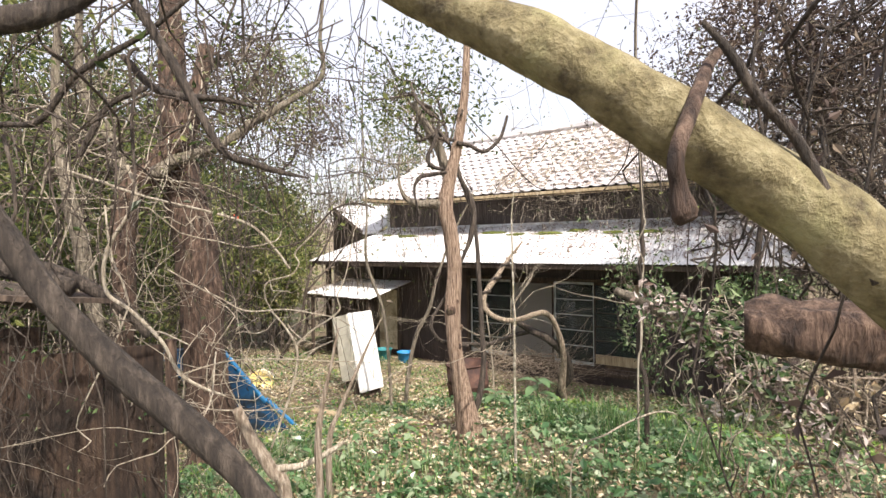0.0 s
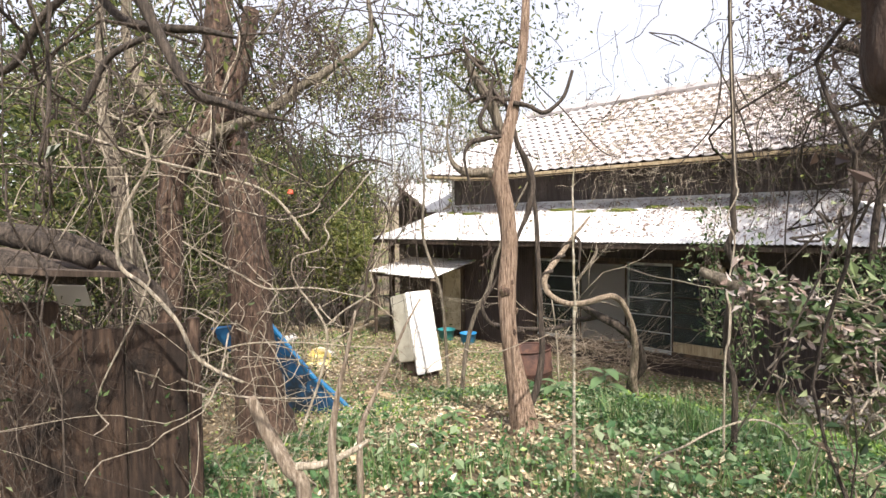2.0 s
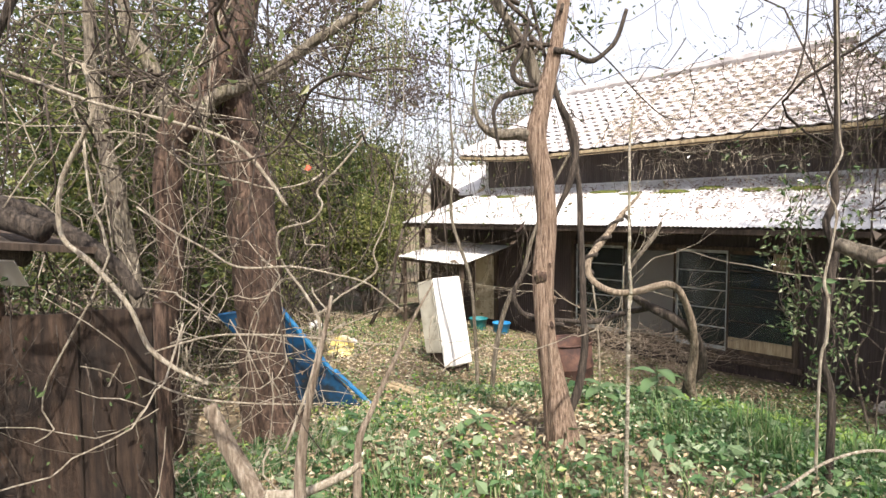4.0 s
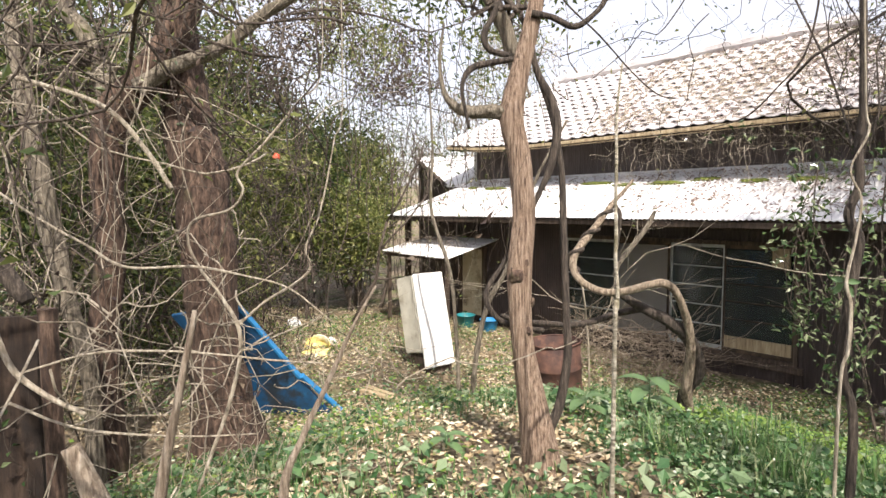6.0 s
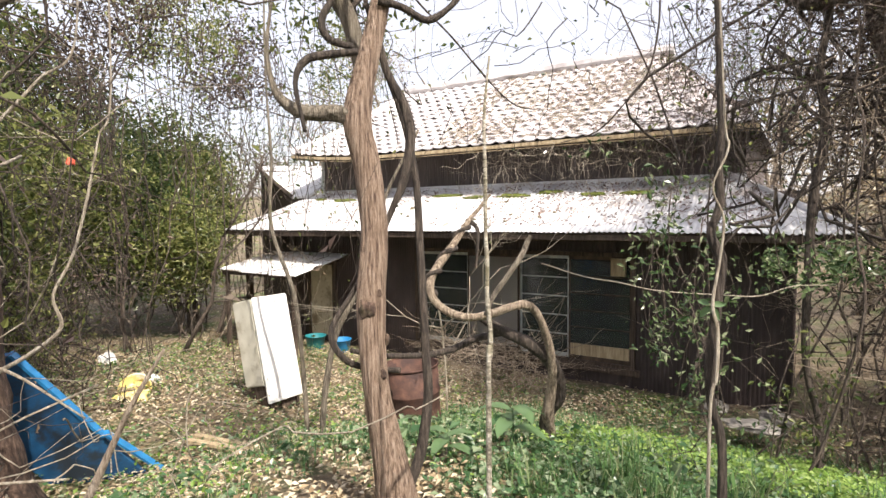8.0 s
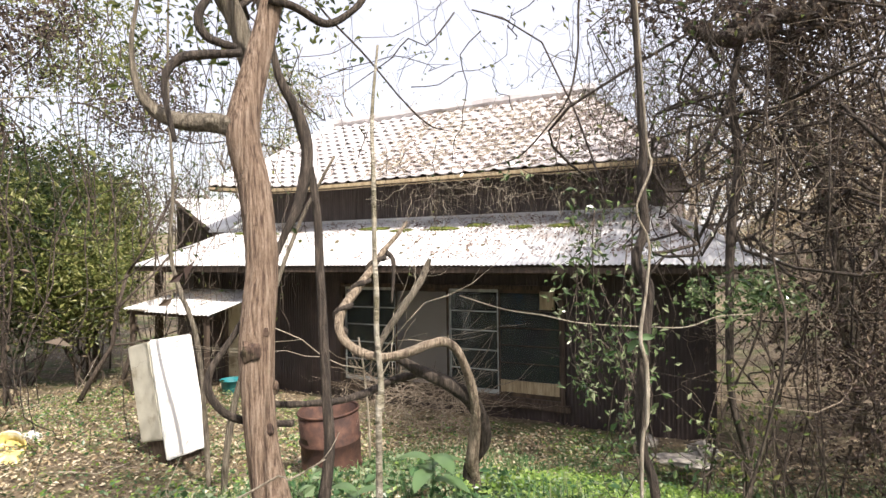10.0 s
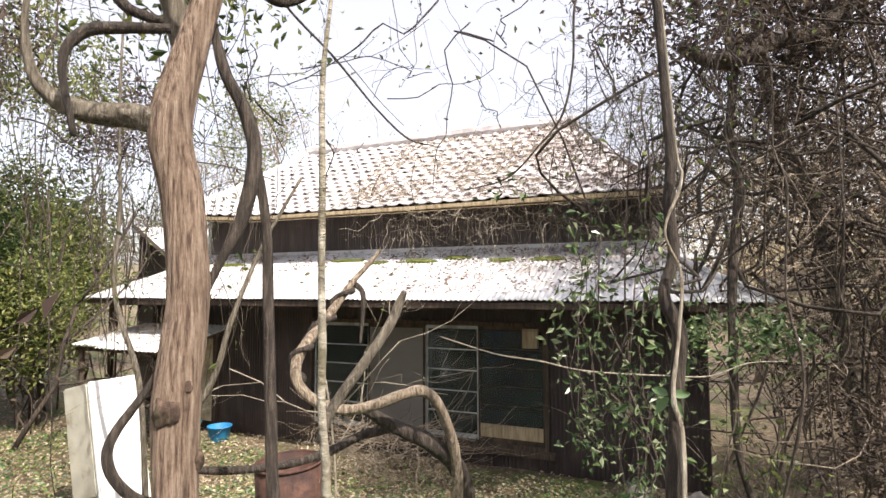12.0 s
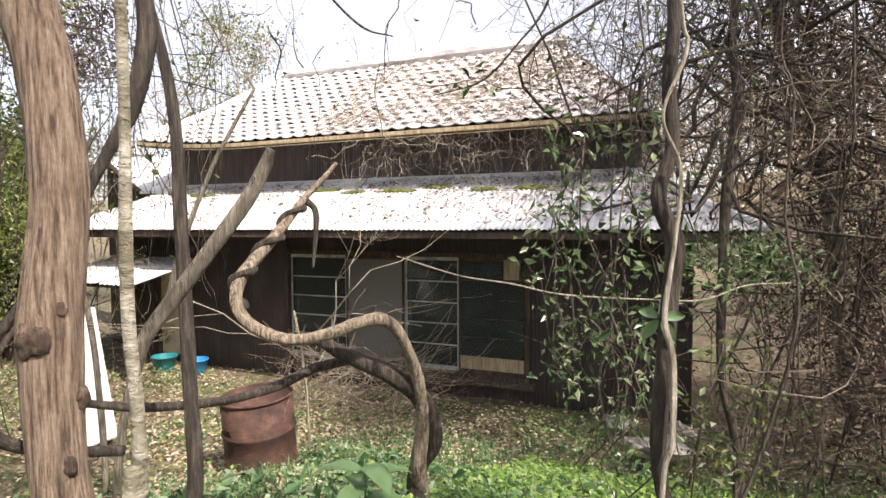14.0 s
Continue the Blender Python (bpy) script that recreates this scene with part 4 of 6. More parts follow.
tree("fallen_limb", "thick mossy limb hanging across with a broken stub", "branch", (3.5, -8.7, 3.0), [
    ("limb", [(2.98, -8.84, 3.33, 0.04), (3.19, -8.78, 3.19, 0.044), (3.37, -8.73, 3.08, 0.05), (3.46, -8.7, 3.03, 0.058), (3.51, -8.69, 2.995, 0.055), (3.64, -8.63, 2.9, 0.061), (3.7, -8.6, 2.85, 0.064), (3.75, -8.58, 2.81, 0.061), (3.86, -8.52, 2.72, 0.066), (3.96, -8.47, 2.62, 0.068), (4.1, -8.37, 2.49, 0.07)], "bark_moss", False),
    ("stub", [(3.74, -8.51, 3.02, 0.0067), (3.72, -8.55, 2.98, 0.0112), (3.72, -8.66, 2.89, 0.0128), (3.71, -8.73, 2.8, 0.0128), (3.712, -8.725, 2.75, 0.0135), (3.716, -8.722, 2.725, 0.0188), (3.72, -8.72, 2.708, 0.0203), (3.725, -8.72, 2.698, 0.015)], "bark_rough", False),
    ("vine", [(3.72, -8.59, 3.04, 0.005), (3.76, -8.59, 2.98, 0.008), (3.8, -8.58, 2.9, 0.009), (3.85, -8.57, 2.83, 0.009), (3.885, -8.57, 2.75, 0.01), (3.91, -8.555, 2.68, 0.011), (3.95, -8.53, 2.6, 0.01)], "bark_dark", False),
], "bark_moss")
tree("broken_log", "rotten broken log with split grey bark", "log", (3.9, -8.0, 2.4), [("log", [(3.7, -8.1, 2.46, 0.06), (3.82, -8.08, 2.46, 0.069), (3.96, -8.03, 2.46, 0.07), (4.15, -7.95, 2.45, 0.067)], None, False)], "bark_rough")
tree("ivy_log", "broken pale-tipped log covered with ivy", "log", (3.3, -7.1, 2.2), [("log", [(2.99, -7.03, 2.44, 0.0176), (3.13, -7.05, 2.39, 0.0272), (3.25, -7.08, 2.34, 0.0328), (3.39, -7.1, 2.26, 0.0336), (3.53, -7.11, 2.15, 0.0352), (3.7, -7.11, 2.02, 0.036)], None, False)], "bark_grey")
tree("branch", "dark bare branch slanting to the ground", "branch", (3.1, -9.3, 2.5), [("stem", [(2.98, -9.41, 2.75, 0.017), (3.02, -9.38, 2.68, 0.018), (3.07, -9.34, 2.59, 0.018), (3.15, -9.28, 2.49, 0.02), (3.22, -9.23, 2.42, 0.02), (3.28, -9.19, 2.35, 0.018), (3.32, -9.15, 2.27, 0.018)], None, False)], "bark_dark")
for rows in ([(2.38, -9.3, 3.15, 0.049), (2.46, -9.18, 3.19, 0.046), (2.5, -9.08, 3.27, 0.042), (2.61, -9, 3.35, 0.037)], [(1.92, -8.76, 3.57, 0.031), (2.05, -8.67, 3.32, 0.027), (2.13, -8.61, 3.13, 0.025), (2.2, -8.56, 2.99, 0.021), (2.28, -8.5, 2.95, 0.02), (2.35, -8.44, 2.92, 0.014), (2.42, -8.38, 2.9, 0.005)], [(1.22, -8.93, 3.16, 0.02), (1.34, -8.83, 3.18, 0.021), (1.47, -8.74, 3.36, 0.021), (1.66, -8.58, 3.51, 0.018), (1.81, -8.47, 3.65, 0.014)], [(1.75, -8.69, 3.38, 0.021), (1.83, -8.63, 3.27, 0.024), (1.91, -8.57, 3.23, 0.024), (2.02, -8.47, 3.22, 0.018), (2.12, -8.39, 3.19, 0.008)], [(0.94, -8.47, 3.29, 0.029), (0.88, -8.53, 3.12, 0.019), (0.97, -8.44, 3.36, 0.024), (1.11, -8.31, 3.46, 0.019)]):
    tree("overhead_branch", "dark bare branch overhead", "branch", rows[0][:3], [("stem", [(x, y, z, r * 0.62) for x, y, z, r in rows], None, False)], "bark_dark", "overhead branches")
tree("sapling", "thin pale sapling by the white refrigerator", "sapling", (-1.19, -4.09, 0.4), [("stem", rising([(-1.19, -4.09, 0.4, 0.027), (-1.25, -4.08, 1.12, 0.022), (-1.34, -4.09, 1.79, 0.022), (-1.62, -4.11, 2.46, 0.019), (-1.64, -4.07, 3.14, 0.016), (-1.7, -4.06, 3.88, 0.012)], 2), None, True)], "bark_grey")
tree("sapling", "thin leaning brown sapling", "sapling", (-0.64, -4.43, 0.6), [("stem", [(-0.64, -4.42, 0.76, 0.026), (-0.61, -4.38, 1.18, 0.026), (-0.54, -4.31, 1.57, 0.026), (-0.42, -4.21, 1.87, 0.022), (-0.35, -4.13, 2.27, 0.019), (-0.19, -4, 2.81, 0.015), (0.01, -3.84, 3.3, 0.011)], None, True)], "bark_grey")
tree("dead_shrub", "brown shaggy shrub stem", "shrub", (1.37, -7.4, 1.05), [("stem", [(1.37, -7.4, 1.49, 0.018), (1.4, -7.34, 1.68, 0.012), (1.46, -7.25, 1.91, 0.01), (1.51, -7.19, 2.08, 0.007), (1.55, -7.12, 2.22, 0.004)], None, True)], "twig")
tree("dead_shrub", "brown broken shrub stem in weeds", "shrub", (1.95, -7.96, 1.05), [("stem", [(1.95, -7.96, 1.56, 0.018), (1.94, -7.96, 1.76, 0.018), (1.95, -7.94, 1.94, 0.012), (1.98, -7.91, 2.12, 0.008), (2, -7.88, 2.29, 0.005)], None, True)], "twig")
tree("exposed_root", "pale peeling root running over the bank", "root", (1.39, -8.02, 1.2), [("stem", [(1.39, -8.02, 1.85, 0.023), (1.44, -7.97, 1.69, 0.028), (1.51, -7.91, 1.53, 0.033), (1.56, -7.86, 1.41, 0.033)][::-1], "twig", True), ("side_root", [(1.53, -7.89, 1.53, 0.019), (1.62, -7.79, 1.54, 0.016), (1.71, -7.68, 1.6, 0.014), (1.75, -7.63, 1.64, 0.009)], "vine_pale", False)], "twig")
tree("arching_stem", "pale arching dead stem over grass", "stem", (2.74, -6.98, 1.1), [("stem", [(2.74, -6.98, 1.56, 0.0033), (2.79, -6.62, 1.61, 0.005), (2.83, -6.28, 1.61, 0.0055), (2.94, -6.15, 1.64, 0.0055), (3.06, -6.17, 1.63, 0.005), (3.17, -6.35, 1.61, 0.005)], None, True)], "vine_pale")
tree("pale_vine", "long thin pale twig crossing before the window", "vine", (1.9, -5.0, 2.1), [("stem", [(x, y, z, r * 0.5) for x, y, z, r in [(1.67, -5.04, 2.28, 0.004), (1.88, -4.96, 2.21, 0.005), (2.05, -4.89, 2.18, 0.006), (2.23, -4.82, 2.14, 0.006), (2.53, -4.69, 2.12, 0.006), (2.69, -4.63, 2.12, 0.006), (2.83, -4.57, 2.17, 0.005), (2.98, -4.51, 2.18, 0.004)]], None, False)], "vine_pale", "pale vines")
for rows in ([(0.74, -5.1, 4.05, 0.013), (0.85, -5.03, 3.86, 0.013), (1.04, -4.93, 3.63, 0.013), (1.23, -4.83, 3.37, 0.011), (1.37, -4.76, 3.22, 0.011), (1.49, -4.71, 3.18, 0.005)], [(2.16, -4.06, 4.31, 0.018), (2.08, -4.08, 4.07, 0.018), (2.06, -4.06, 3.74, 0.015), (2, -4.07, 3.46, 0.015), (1.87, -4.11, 3.28, 0.012), (1.7, -4.17, 3.1, 0.012), (1.48, -4.26, 3.03, 0.006)]):
    tree("overhead_branch", "dark drooping twig against the sky", "branch", rows[0][:3], [("stem", [(x, y, z, r * 0.45) for x, y, z, r in rows], None, False)], "bark_dark", "overhead branches")


# ---- loose things ----
def lathe(profile, sides=28, dent=0.0):
    """Turned shape from rows of radius, height."""
    g = Geo()
    v = []
    for r, z in profile:
        for k in range(sides):
            a = 2 * math.pi * k / sides
            q = 1 + dent * noise.noise((math.cos(a) * 1.6, math.sin(a) * 1.6, z * 3))
            v.append((r * q * math.cos(a), r * q * math.sin(a), z))
    f = [(i * sides + k, i * sides + (k + 1) % sides, (i + 1) * sides + (k + 1) % sides, (i + 1) * sides + k) for i in range(len(profile) - 1) for k in range(sides)]
    return g.add(v, f)


def bevel_box(lo, hi, r=0.012):
    bm = bmesh.new()
    bmesh.ops.create_cube(bm, size=1)
    for v in bm.verts:
        v.co = Vector([(lo[i] + hi[i]) / 2 + v.co[i] * (hi[i] - lo[i]) for i in range(3)])
    bmesh.ops.bevel(bm, geom=bm.edges[:], offset=r, segments=2, affect="EDGES")
    g = Geo().add([tuple(v.co) for v in bm.verts], [tuple(v.index for v in f.verts) for f in bm.faces])
    bm.free()
    return g


def build_drum():
    d = thing("oil_drum", "open rusty oil drum standing in weeds", "drum", at=(-0.5, -3.22, 0.15))
    wall = [(0.285, 0), (0.287, 0.02), (0.282, 0.05), (0.282, 0.27), (0.294, 0.285), (0.294, 0.3), (0.282, 0.315), (0.282, 0.56), (0.294, 0.575), (0.294, 0.59), (0.282, 0.605), (0.282, 0.85)]
    part("shell", lathe(wall + [(0.279, 0.85), (0.279, 0.3), (0.279, 0.03), (0.0, 0.03)], 40, 0.025), M["rust"], d, smooth=True)
    part("rim", lathe([(0.279, 0.85), (0.292, 0.848), (0.294, 0.862), (0.286, 0.87), (0.277, 0.862), (0.279, 0.85)], 40, 0.025), M["rust"], d, "rusted rolled rim", smooth=True)
    d.rotation_euler = (radians(2), radians(-3), 0.4)


def build_refrigerator():
    r = thing("refrigerator", "discarded white refrigerator leaning back on the slope", "refrigerator", at=(-2.02, -3.6, 0.44))
    r.rotation_euler = (0, radians(-13), radians(-3))
    part("cabinet", bevel_box((-0.42, -0.23, 0.24), (-0.05, 0.23, 1.23), 0.015), M["enamel_old"], r, "yellowed scratched metal cabinet")
    part("door", bevel_box((-0.045, -0.235, 0.04), (0.0, 0.235, 1.24), 0.012), M["white"], r, "white enamel door")
    part("seal", Geo().box((-0.052, -0.2, 0.09), (-0.043, 0.2, 1.2)), M["wood_dark"], r)
    part("handle", bevel_box((0.0, 0.17, 0.62), (0.022, 0.2, 0.86), 0.006), M["white"], r)
    # solid dark box stands in for the shade inside the hollow bay
    part("compressor_bay", Geo().box((-0.36, -0.2, -0.12), (-0.08, 0.2, 0.24)), M["wood_dark"], r, "solid dark block for the shaded hollow of the compressor bay")
    for y in (-0.19, 0.17):
        part("foot", Geo().box((-0.08, y, -0.1), (-0.05, y + 0.03, 0.07)), M["wood_dark"], r)


def build_blue_panel():
    p = thing("leaning_board", "faded blue board leaning on the old tree", "board")
    t, b, c = Vector((-1.71, -6.31, 1.62)), Vector((-1.57, -5.45, 0.43)), Vector((-1.95, -5.9, 0.36))
    d = t + (c - b)
    n = (b - t).cross(c - b).normalized() * 0.022
    q = [t, b, c, d]
    part("sheet", Geo().add([tuple(v + n) for v in q] + [tuple(v - n) for v in q], [(0, 1, 2, 3), (7, 6, 5, 4), (0, 4, 5, 1), (1, 5, 6, 2), (2, 6, 7, 3), (3, 7, 4, 0)]), M["blue"], p)
    u = (t - b).normalized()
    e = (c - b).normalized() * 0.012

    def strip(a, z):
        g = Geo()
        w = n * 1.5
        cs = [a - e, z - e, z + e * 0.9, a + e * 0.9]
        return g.add([tuple(v + w) for v in cs] + [tuple(v - w) for v in cs], [(0, 1, 2, 3), (7, 6, 5, 4), (0, 4, 5, 1), (1, 5, 6, 2), (2, 6, 7, 3), (3, 7, 4, 0)])
    part("edge_trim", strip(t, b + u * 0.56), M["blue_edge"], p, "bright blue edge trim")
    lo = thing("blue_offcut", "short bright blue offcut lying against the board", "board")
    a, z = b + u * 0.62 + Vector((0.05, 0.03, -0.02)), b + Vector((0.03, 0.12, 0.0))
    part("sheet", strip(a, z), M["blue_edge"], lo)


def basin(name, label, at, tilt, scale, material, category):
    ob = tagged(new(name, lathe([(0.0, 0.0), (0.13, 0.0), (0.15, 0.02), (0.19, 0.13), (0.205, 0.135), (0.2, 0.142), (0.185, 0.135), (0.145, 0.025), (0.12, 0.012), (0.0, 0.012)], 24).mesh(name, M[material], True)), label, category)
    ob.matrix_world = Matrix.Translation(at) @ Euler([radians(a) for a in tilt]).to_matrix().to_4x4() @ Matrix.Scale(scale, 4)
    return ob


def crumpled(name, label, at, size, material, category, seed):
    bm = bmesh.new()
    bmesh.ops.create_icosphere(bm, subdivisions=3, radius=1)
    for v in bm.verts:
        k = 1 + 0.45 * noise.noise(v.co * 1.7 + Vector((seed, 0, 0))) + 0.2 * noise.noise(v.co * 5 + Vector((0, seed, 0)))
        v.co = Vector((v.co.x * size[0] * k, v.co.y * size[1] * k, max(-0.4, v.co.z) * size[2] * k))
    g = Geo().add([tuple(v.co) for v in bm.verts], [tuple(v.index for v in f.verts) for f in bm.faces])
    bm.free()
    ob = solid(name, g, M[material], label, category)
    ob.location = at
    return ob


def build_shed():
    s = thing("shed", "collapsed shed of stained planks under dark poles", "shed")
    rr = random.Random(8)
    a, b = Vector((-0.25, -9.3, 0)), Vector((0.6, -8.0, 0))
    along = (b - a).normalized()
    out = Vector((along.y, -along.x, 0))
    n = 5
    for i in range(n):
        p = a + (b - a) * (i / n)
        w = (b - a).length / n * 0.97
        top = 2.1 + (rr.uniform(0.12, 0.26) if i < 3 else 0.012 * i - 0.06)
        g = Geo()
        z0 = ground_z(p.x, p.y) - 0.1
        m = Matrix((along, out, Vector((0, 0, 1)))).transposed().to_4x4()
        m.translation = p + out * rr.uniform(-0.012, 0.012)
        v, zs = [], np.linspace(z0, top, 7)
        for z in zs:
            k = 0.03 * noise.noise((i * 3.1, z * 2, 0))
            v += [m @ Vector(c) for c in ((0, k, z), (w, k - 0.004, z), (w, k - 0.03, z), (0, k - 0.03, z))]
        f = [(j * 4 + q, j * 4 + (q + 1) % 4, (j + 1) * 4 + (q + 1) % 4, (j + 1) * 4 + q) for j in range(6) for q in range(4)] + [(0, 3, 2, 1), (24, 25, 26, 27)]
        part("plank", g.add(v, f), M["wood_rotten"], s)
    part("post", tube(Geo(), [(0.62, -7.97, ground_z(0.6, -8) - 0.1), (0.62, -7.97, 2.12)], [0.035, 0.032], 8, 0.15), M["bark_rough"], s, "rough corner post")
    for rows in ([(-0.36, -9.01, 2.73, 0.041), (-0.12, -8.75, 2.61, 0.044), (0.06, -8.55, 2.54, 0.041), (0.25, -8.35, 2.44, 0.035)], [(-0.22, -9.01, 2.53, 0.045), (0.01, -8.76, 2.45, 0.045), (0.17, -8.59, 2.41, 0.04), (0.32, -8.43, 2.33, 0.028)], [(-0.45, -8.97, 2.65, 0.03), (-0.13, -8.61, 2.6, 0.03), (0.1, -8.36, 2.52, 0.027), (0.33, -8.12, 2.31, 0.024), (0.44, -8.01, 2.13, 0.018)]):
        part("pole", limb(Geo(), rows, 8, 0.15, 5, fat=1.5), M["bark_dark"], s, smooth=True)
    part("roof_board", slab([(-0.5, -9.4, 2.5), (0.55, -8.6, 2.42), (0.3, -8.1, 2.36), (-0.9, -8.6, 2.5)], 0.03), M["wood_dark"], s)
    part("roof_sheet", slab([(0.66, -8.62, 2.36), (0.72, -8.5, 2.35), (0.6, -8.45, 2.24), (0.54, -8.57, 2.25)], 0.006), M["glass_frost"], s, "scrap of clear corrugated plastic")


build_drum()
build_refrigerator()
build_blue_panel()
build_shed()
basin("basin", "yellow plastic basin tipped among fallen leaves", (-3.62, -4.42, 0.52), (62, 10, 30), 0.95, "yellow", "basin")
crumpled("plastic_bag", "crumpled yellowish-white bag on leaf litter", (-3.35, -4.65, 0.5), (0.22, 0.18, 0.13), "yellow", "bag", 3.0)
crumpled("plastic_bag", "crumpled white bag on leaf litter", (-3.95, -4.05, 0.5), (0.11, 0.09, 0.08), "white", "bag", 9.0)
crumpled("plastic_bag", "small white bag lying on the far bank", (-5.6, -3.8, 0.5), (0.13, 0.11, 0.1), "white", "bag", 5.0)
for name, label, at, scale, mat in (("wash_tub", "teal plastic tub by the doorway", (-4.75, -0.5, 0.1), 1.0, "teal"), ("bucket", "blue plastic bucket beside the doorway", (-4.15, -0.45, 0.1), 0.95, "blue_edge")):
    ob = tagged(new(name, lathe([(0.0, 0.0), (0.14, 0.0), (0.15, 0.02), (0.18, 0.22), (0.196, 0.225), (0.194, 0.245), (0.176, 0.24), (0.145, 0.03), (0.0, 0.02)], 26, 0.04).mesh(name, M[mat], True)), label, "tub")
    ob.matrix_world = Matrix.Translation(at) @ Matrix.Scale(scale, 4)
crumpled("stone", "grey stone at the foot of the wall", (2.66, -0.8, 0.26), (0.17, 0.12, 0.1), "stone", "stone", 1.0)
crumpled("stone", "flat pale stone slab in dry leaves", (2.5, -1.4, 0.34), (0.26, 0.15, 0.05), "stone", "stone", 7.0)
crumpled("stone", "small grey stone by the wall", (2.05, -0.6, 0.22), (0.12, 0.1, 0.08), "stone", "stone", 4.0)
crumpled("flower", "small red blossom hanging in the evergreen", (-2.64, -5.47, 3.05), (0.035, 0.035, 0.045), "red", "flower", 2.0)
for k, (x, y, a) in enumerate(((-1.2, -4.95, 0.3), (-1.35, -4.8, 0.25))):
    m = Matrix.Translation((x, y, ground_z(x, y) + 0.05)) @ Euler((0, 0.05, a)).to_matrix().to_4x4()
    solid("plank", Geo().box((-0.45, -0.03, -0.012), (0.45, 0.03, 0.012), m), M["wood_pale"], "weathered narrow plank lying on the ground", "plank", "loose planks")


# ---- plants ----
def clear_of_walk(p, gap=0.55):
    """False near the trodden strip, where nothing grows at head height."""
    a, d = np.array((4.05, -9.9)), np.array((-1.55, 3.3))
    q = np.asarray(p, float)[..., :2] - a
    k = np.clip((q @ d) / (d @ d), 0, 1)
    return np.linalg.norm(q - k[..., None] * d, axis=-1) > gap


def clumps(rng, centre, radii, n_clump, per, spread):
    """Leaf places: gaussian knots scattered through an uneven ellipsoid."""
    c = rng.normal(size=(n_clump, 3))
    c /= np.linalg.norm(c, axis=1)[:, None] + 1e-9
    c *= rng.uniform(0.15, 1.0, (n_clump, 1)) ** 0.5
    c = c * np.array(radii) + np.array(centre)
    p = c[:, None, :] + rng.normal(size=(n_clump, per, 3)) * spread * rng.uniform(0.5, 1.3, (n_clump, 1, 1))
    return p.reshape(-1, 3), c


def shrub(label, base, centre, radii, n_clump, per, size, material, seed, stem="vine_brown", spread=0.22, category="shrub", name="shrub", n_stem=14, group="", narrow=0.45, thick=1.0):
    rng = np.random.default_rng(seed)
    t = thing(name, label, category, group)
    p, c = clumps(rng, centre, radii, n_clump, per, spread)
    p = p[clear_of_walk(p)]
    part("crown", leaf_cloud(Geo(), p, size, rng, 0.1, narrow), M[material], t)
    b = np.array((base[0], base[1], ground_z(base[0], base[1]) - 0.05))
    for k in range(n_stem):
        e = c[rng.integers(len(c))]
        s = b + np.append(rng.normal(size=2) * 0.15, 0)
        q = spline(strand(rng, s, e, -0.1, 0.14, 8), 3)
        part("stem", tube(Geo(), q, np.linspace(0.018, 0.004, len(q)) * thick * rng.uniform(0.4, 1.3), 5, 0.1), M[stem], t, smooth=True)
    return t


def strand(rng, a, b, sag, wob, n=9):
    """A loose line from a to b that hangs and wavers."""
    k = np.linspace(0, 1, n)[:, None]
    p = a + (b - a) * k
    p[:, 2] -= sag * 4 * (k * (1 - k))[:, 0]
    w = np.cumsum(rng.normal(size=(n, 3)), axis=0)
    w -= w[0] + (w[-1] - w[0]) * k
    return p + w * wob


def tangle(name, label, lo, hi, n, length, radius, material, seed, hang=0.5, wob=0.06, leaves=0, leaf="leaf_brown", leaf_size=0.05, category="vines", twig=0.0, gap=0.6, per=2):
    """A thicket of thin vines in a box: some hang straight, some swing across."""
    rng = np.random.default_rng(seed)
    lo, hi = np.array(lo, float), np.array(hi, float)
    g, spots = Geo(), []
    for _ in range(n):
        a = rng.uniform(lo, hi)
        L = length * rng.uniform(0.4, 1.6)
        if rng.random() < hang:
            d = np.array((*(rng.normal(size=2) * 0.16), -1.0))
        else:
            d = rng.normal(size=3) * (1, 1, 0.5)
        b = a + d / np.linalg.norm(d) * L
        b[2] = max(b[2], ground_z(b[0], b[1]))
        s = strand(rng, a, b, 0.12 * L * rng.random(), wob * L * 0.5, 8)
        if not clear_of_walk(s, gap).all():
            continue
        s = spline(s, per)
        r = radius * rng.uniform(0.4, 1.5)
        tube(g, s, np.linspace(r, r * 0.5, len(s)), 4)
        if twig:
            for q in range(rng.poisson(twig)):
                o = s[rng.integers(2, len(s) - 1)]
                e = o + rng.normal(size=3) * 0.16 * L
                ss = spline(strand(rng, o, e, 0, 0.02 * L, 4), 2)
                tube(g, ss, np.linspace(r * 0.5, r * 0.25, len(ss)), 3)
        if leaves:
            k = rng.poisson(leaves)
            if k:
                spots.append(s[rng.integers(0, len(s), k)] + rng.normal(size=(k, 3)) * 0.04)
    t = thing(name, label, category, kind="stuff")
    part("stems", g, M[material], t, smooth=True, kind="stuff")
    if spots:
        part("leaves", leaf_cloud(Geo(), np.concatenate(spots), leaf_size, rng), M[leaf], t, kind="stuff")
    return t


def grow(g, rng, p, d, r, L, depth, tips, lift=0.05):
    """Branching of a bare tree."""
    n = 4
    pts = [np.array(p)]
    for _ in range(n):
        d = d + rng.normal(size=3) * 0.16 + np.array((0, 0, lift))
        d /= np.linalg.norm(d)
        pts.append(pts[-1] + d * L / n)
    pts = np.array(pts)
    tube(g, pts, np.linspace(r, r * 0.62, n + 1), 6 if depth > 2 else 3)
    tips.append(pts[-1])
    if depth:
        for _ in range(rng.integers(2, 5)):
            k = rng.integers(2, n + 1)
            e = d + rng.normal(size=3) * 0.55
            grow(g, rng, pts[k], e / np.linalg.norm(e), r * 0.55, L * rng.uniform(0.55, 0.85), depth - 1, tips, lift)


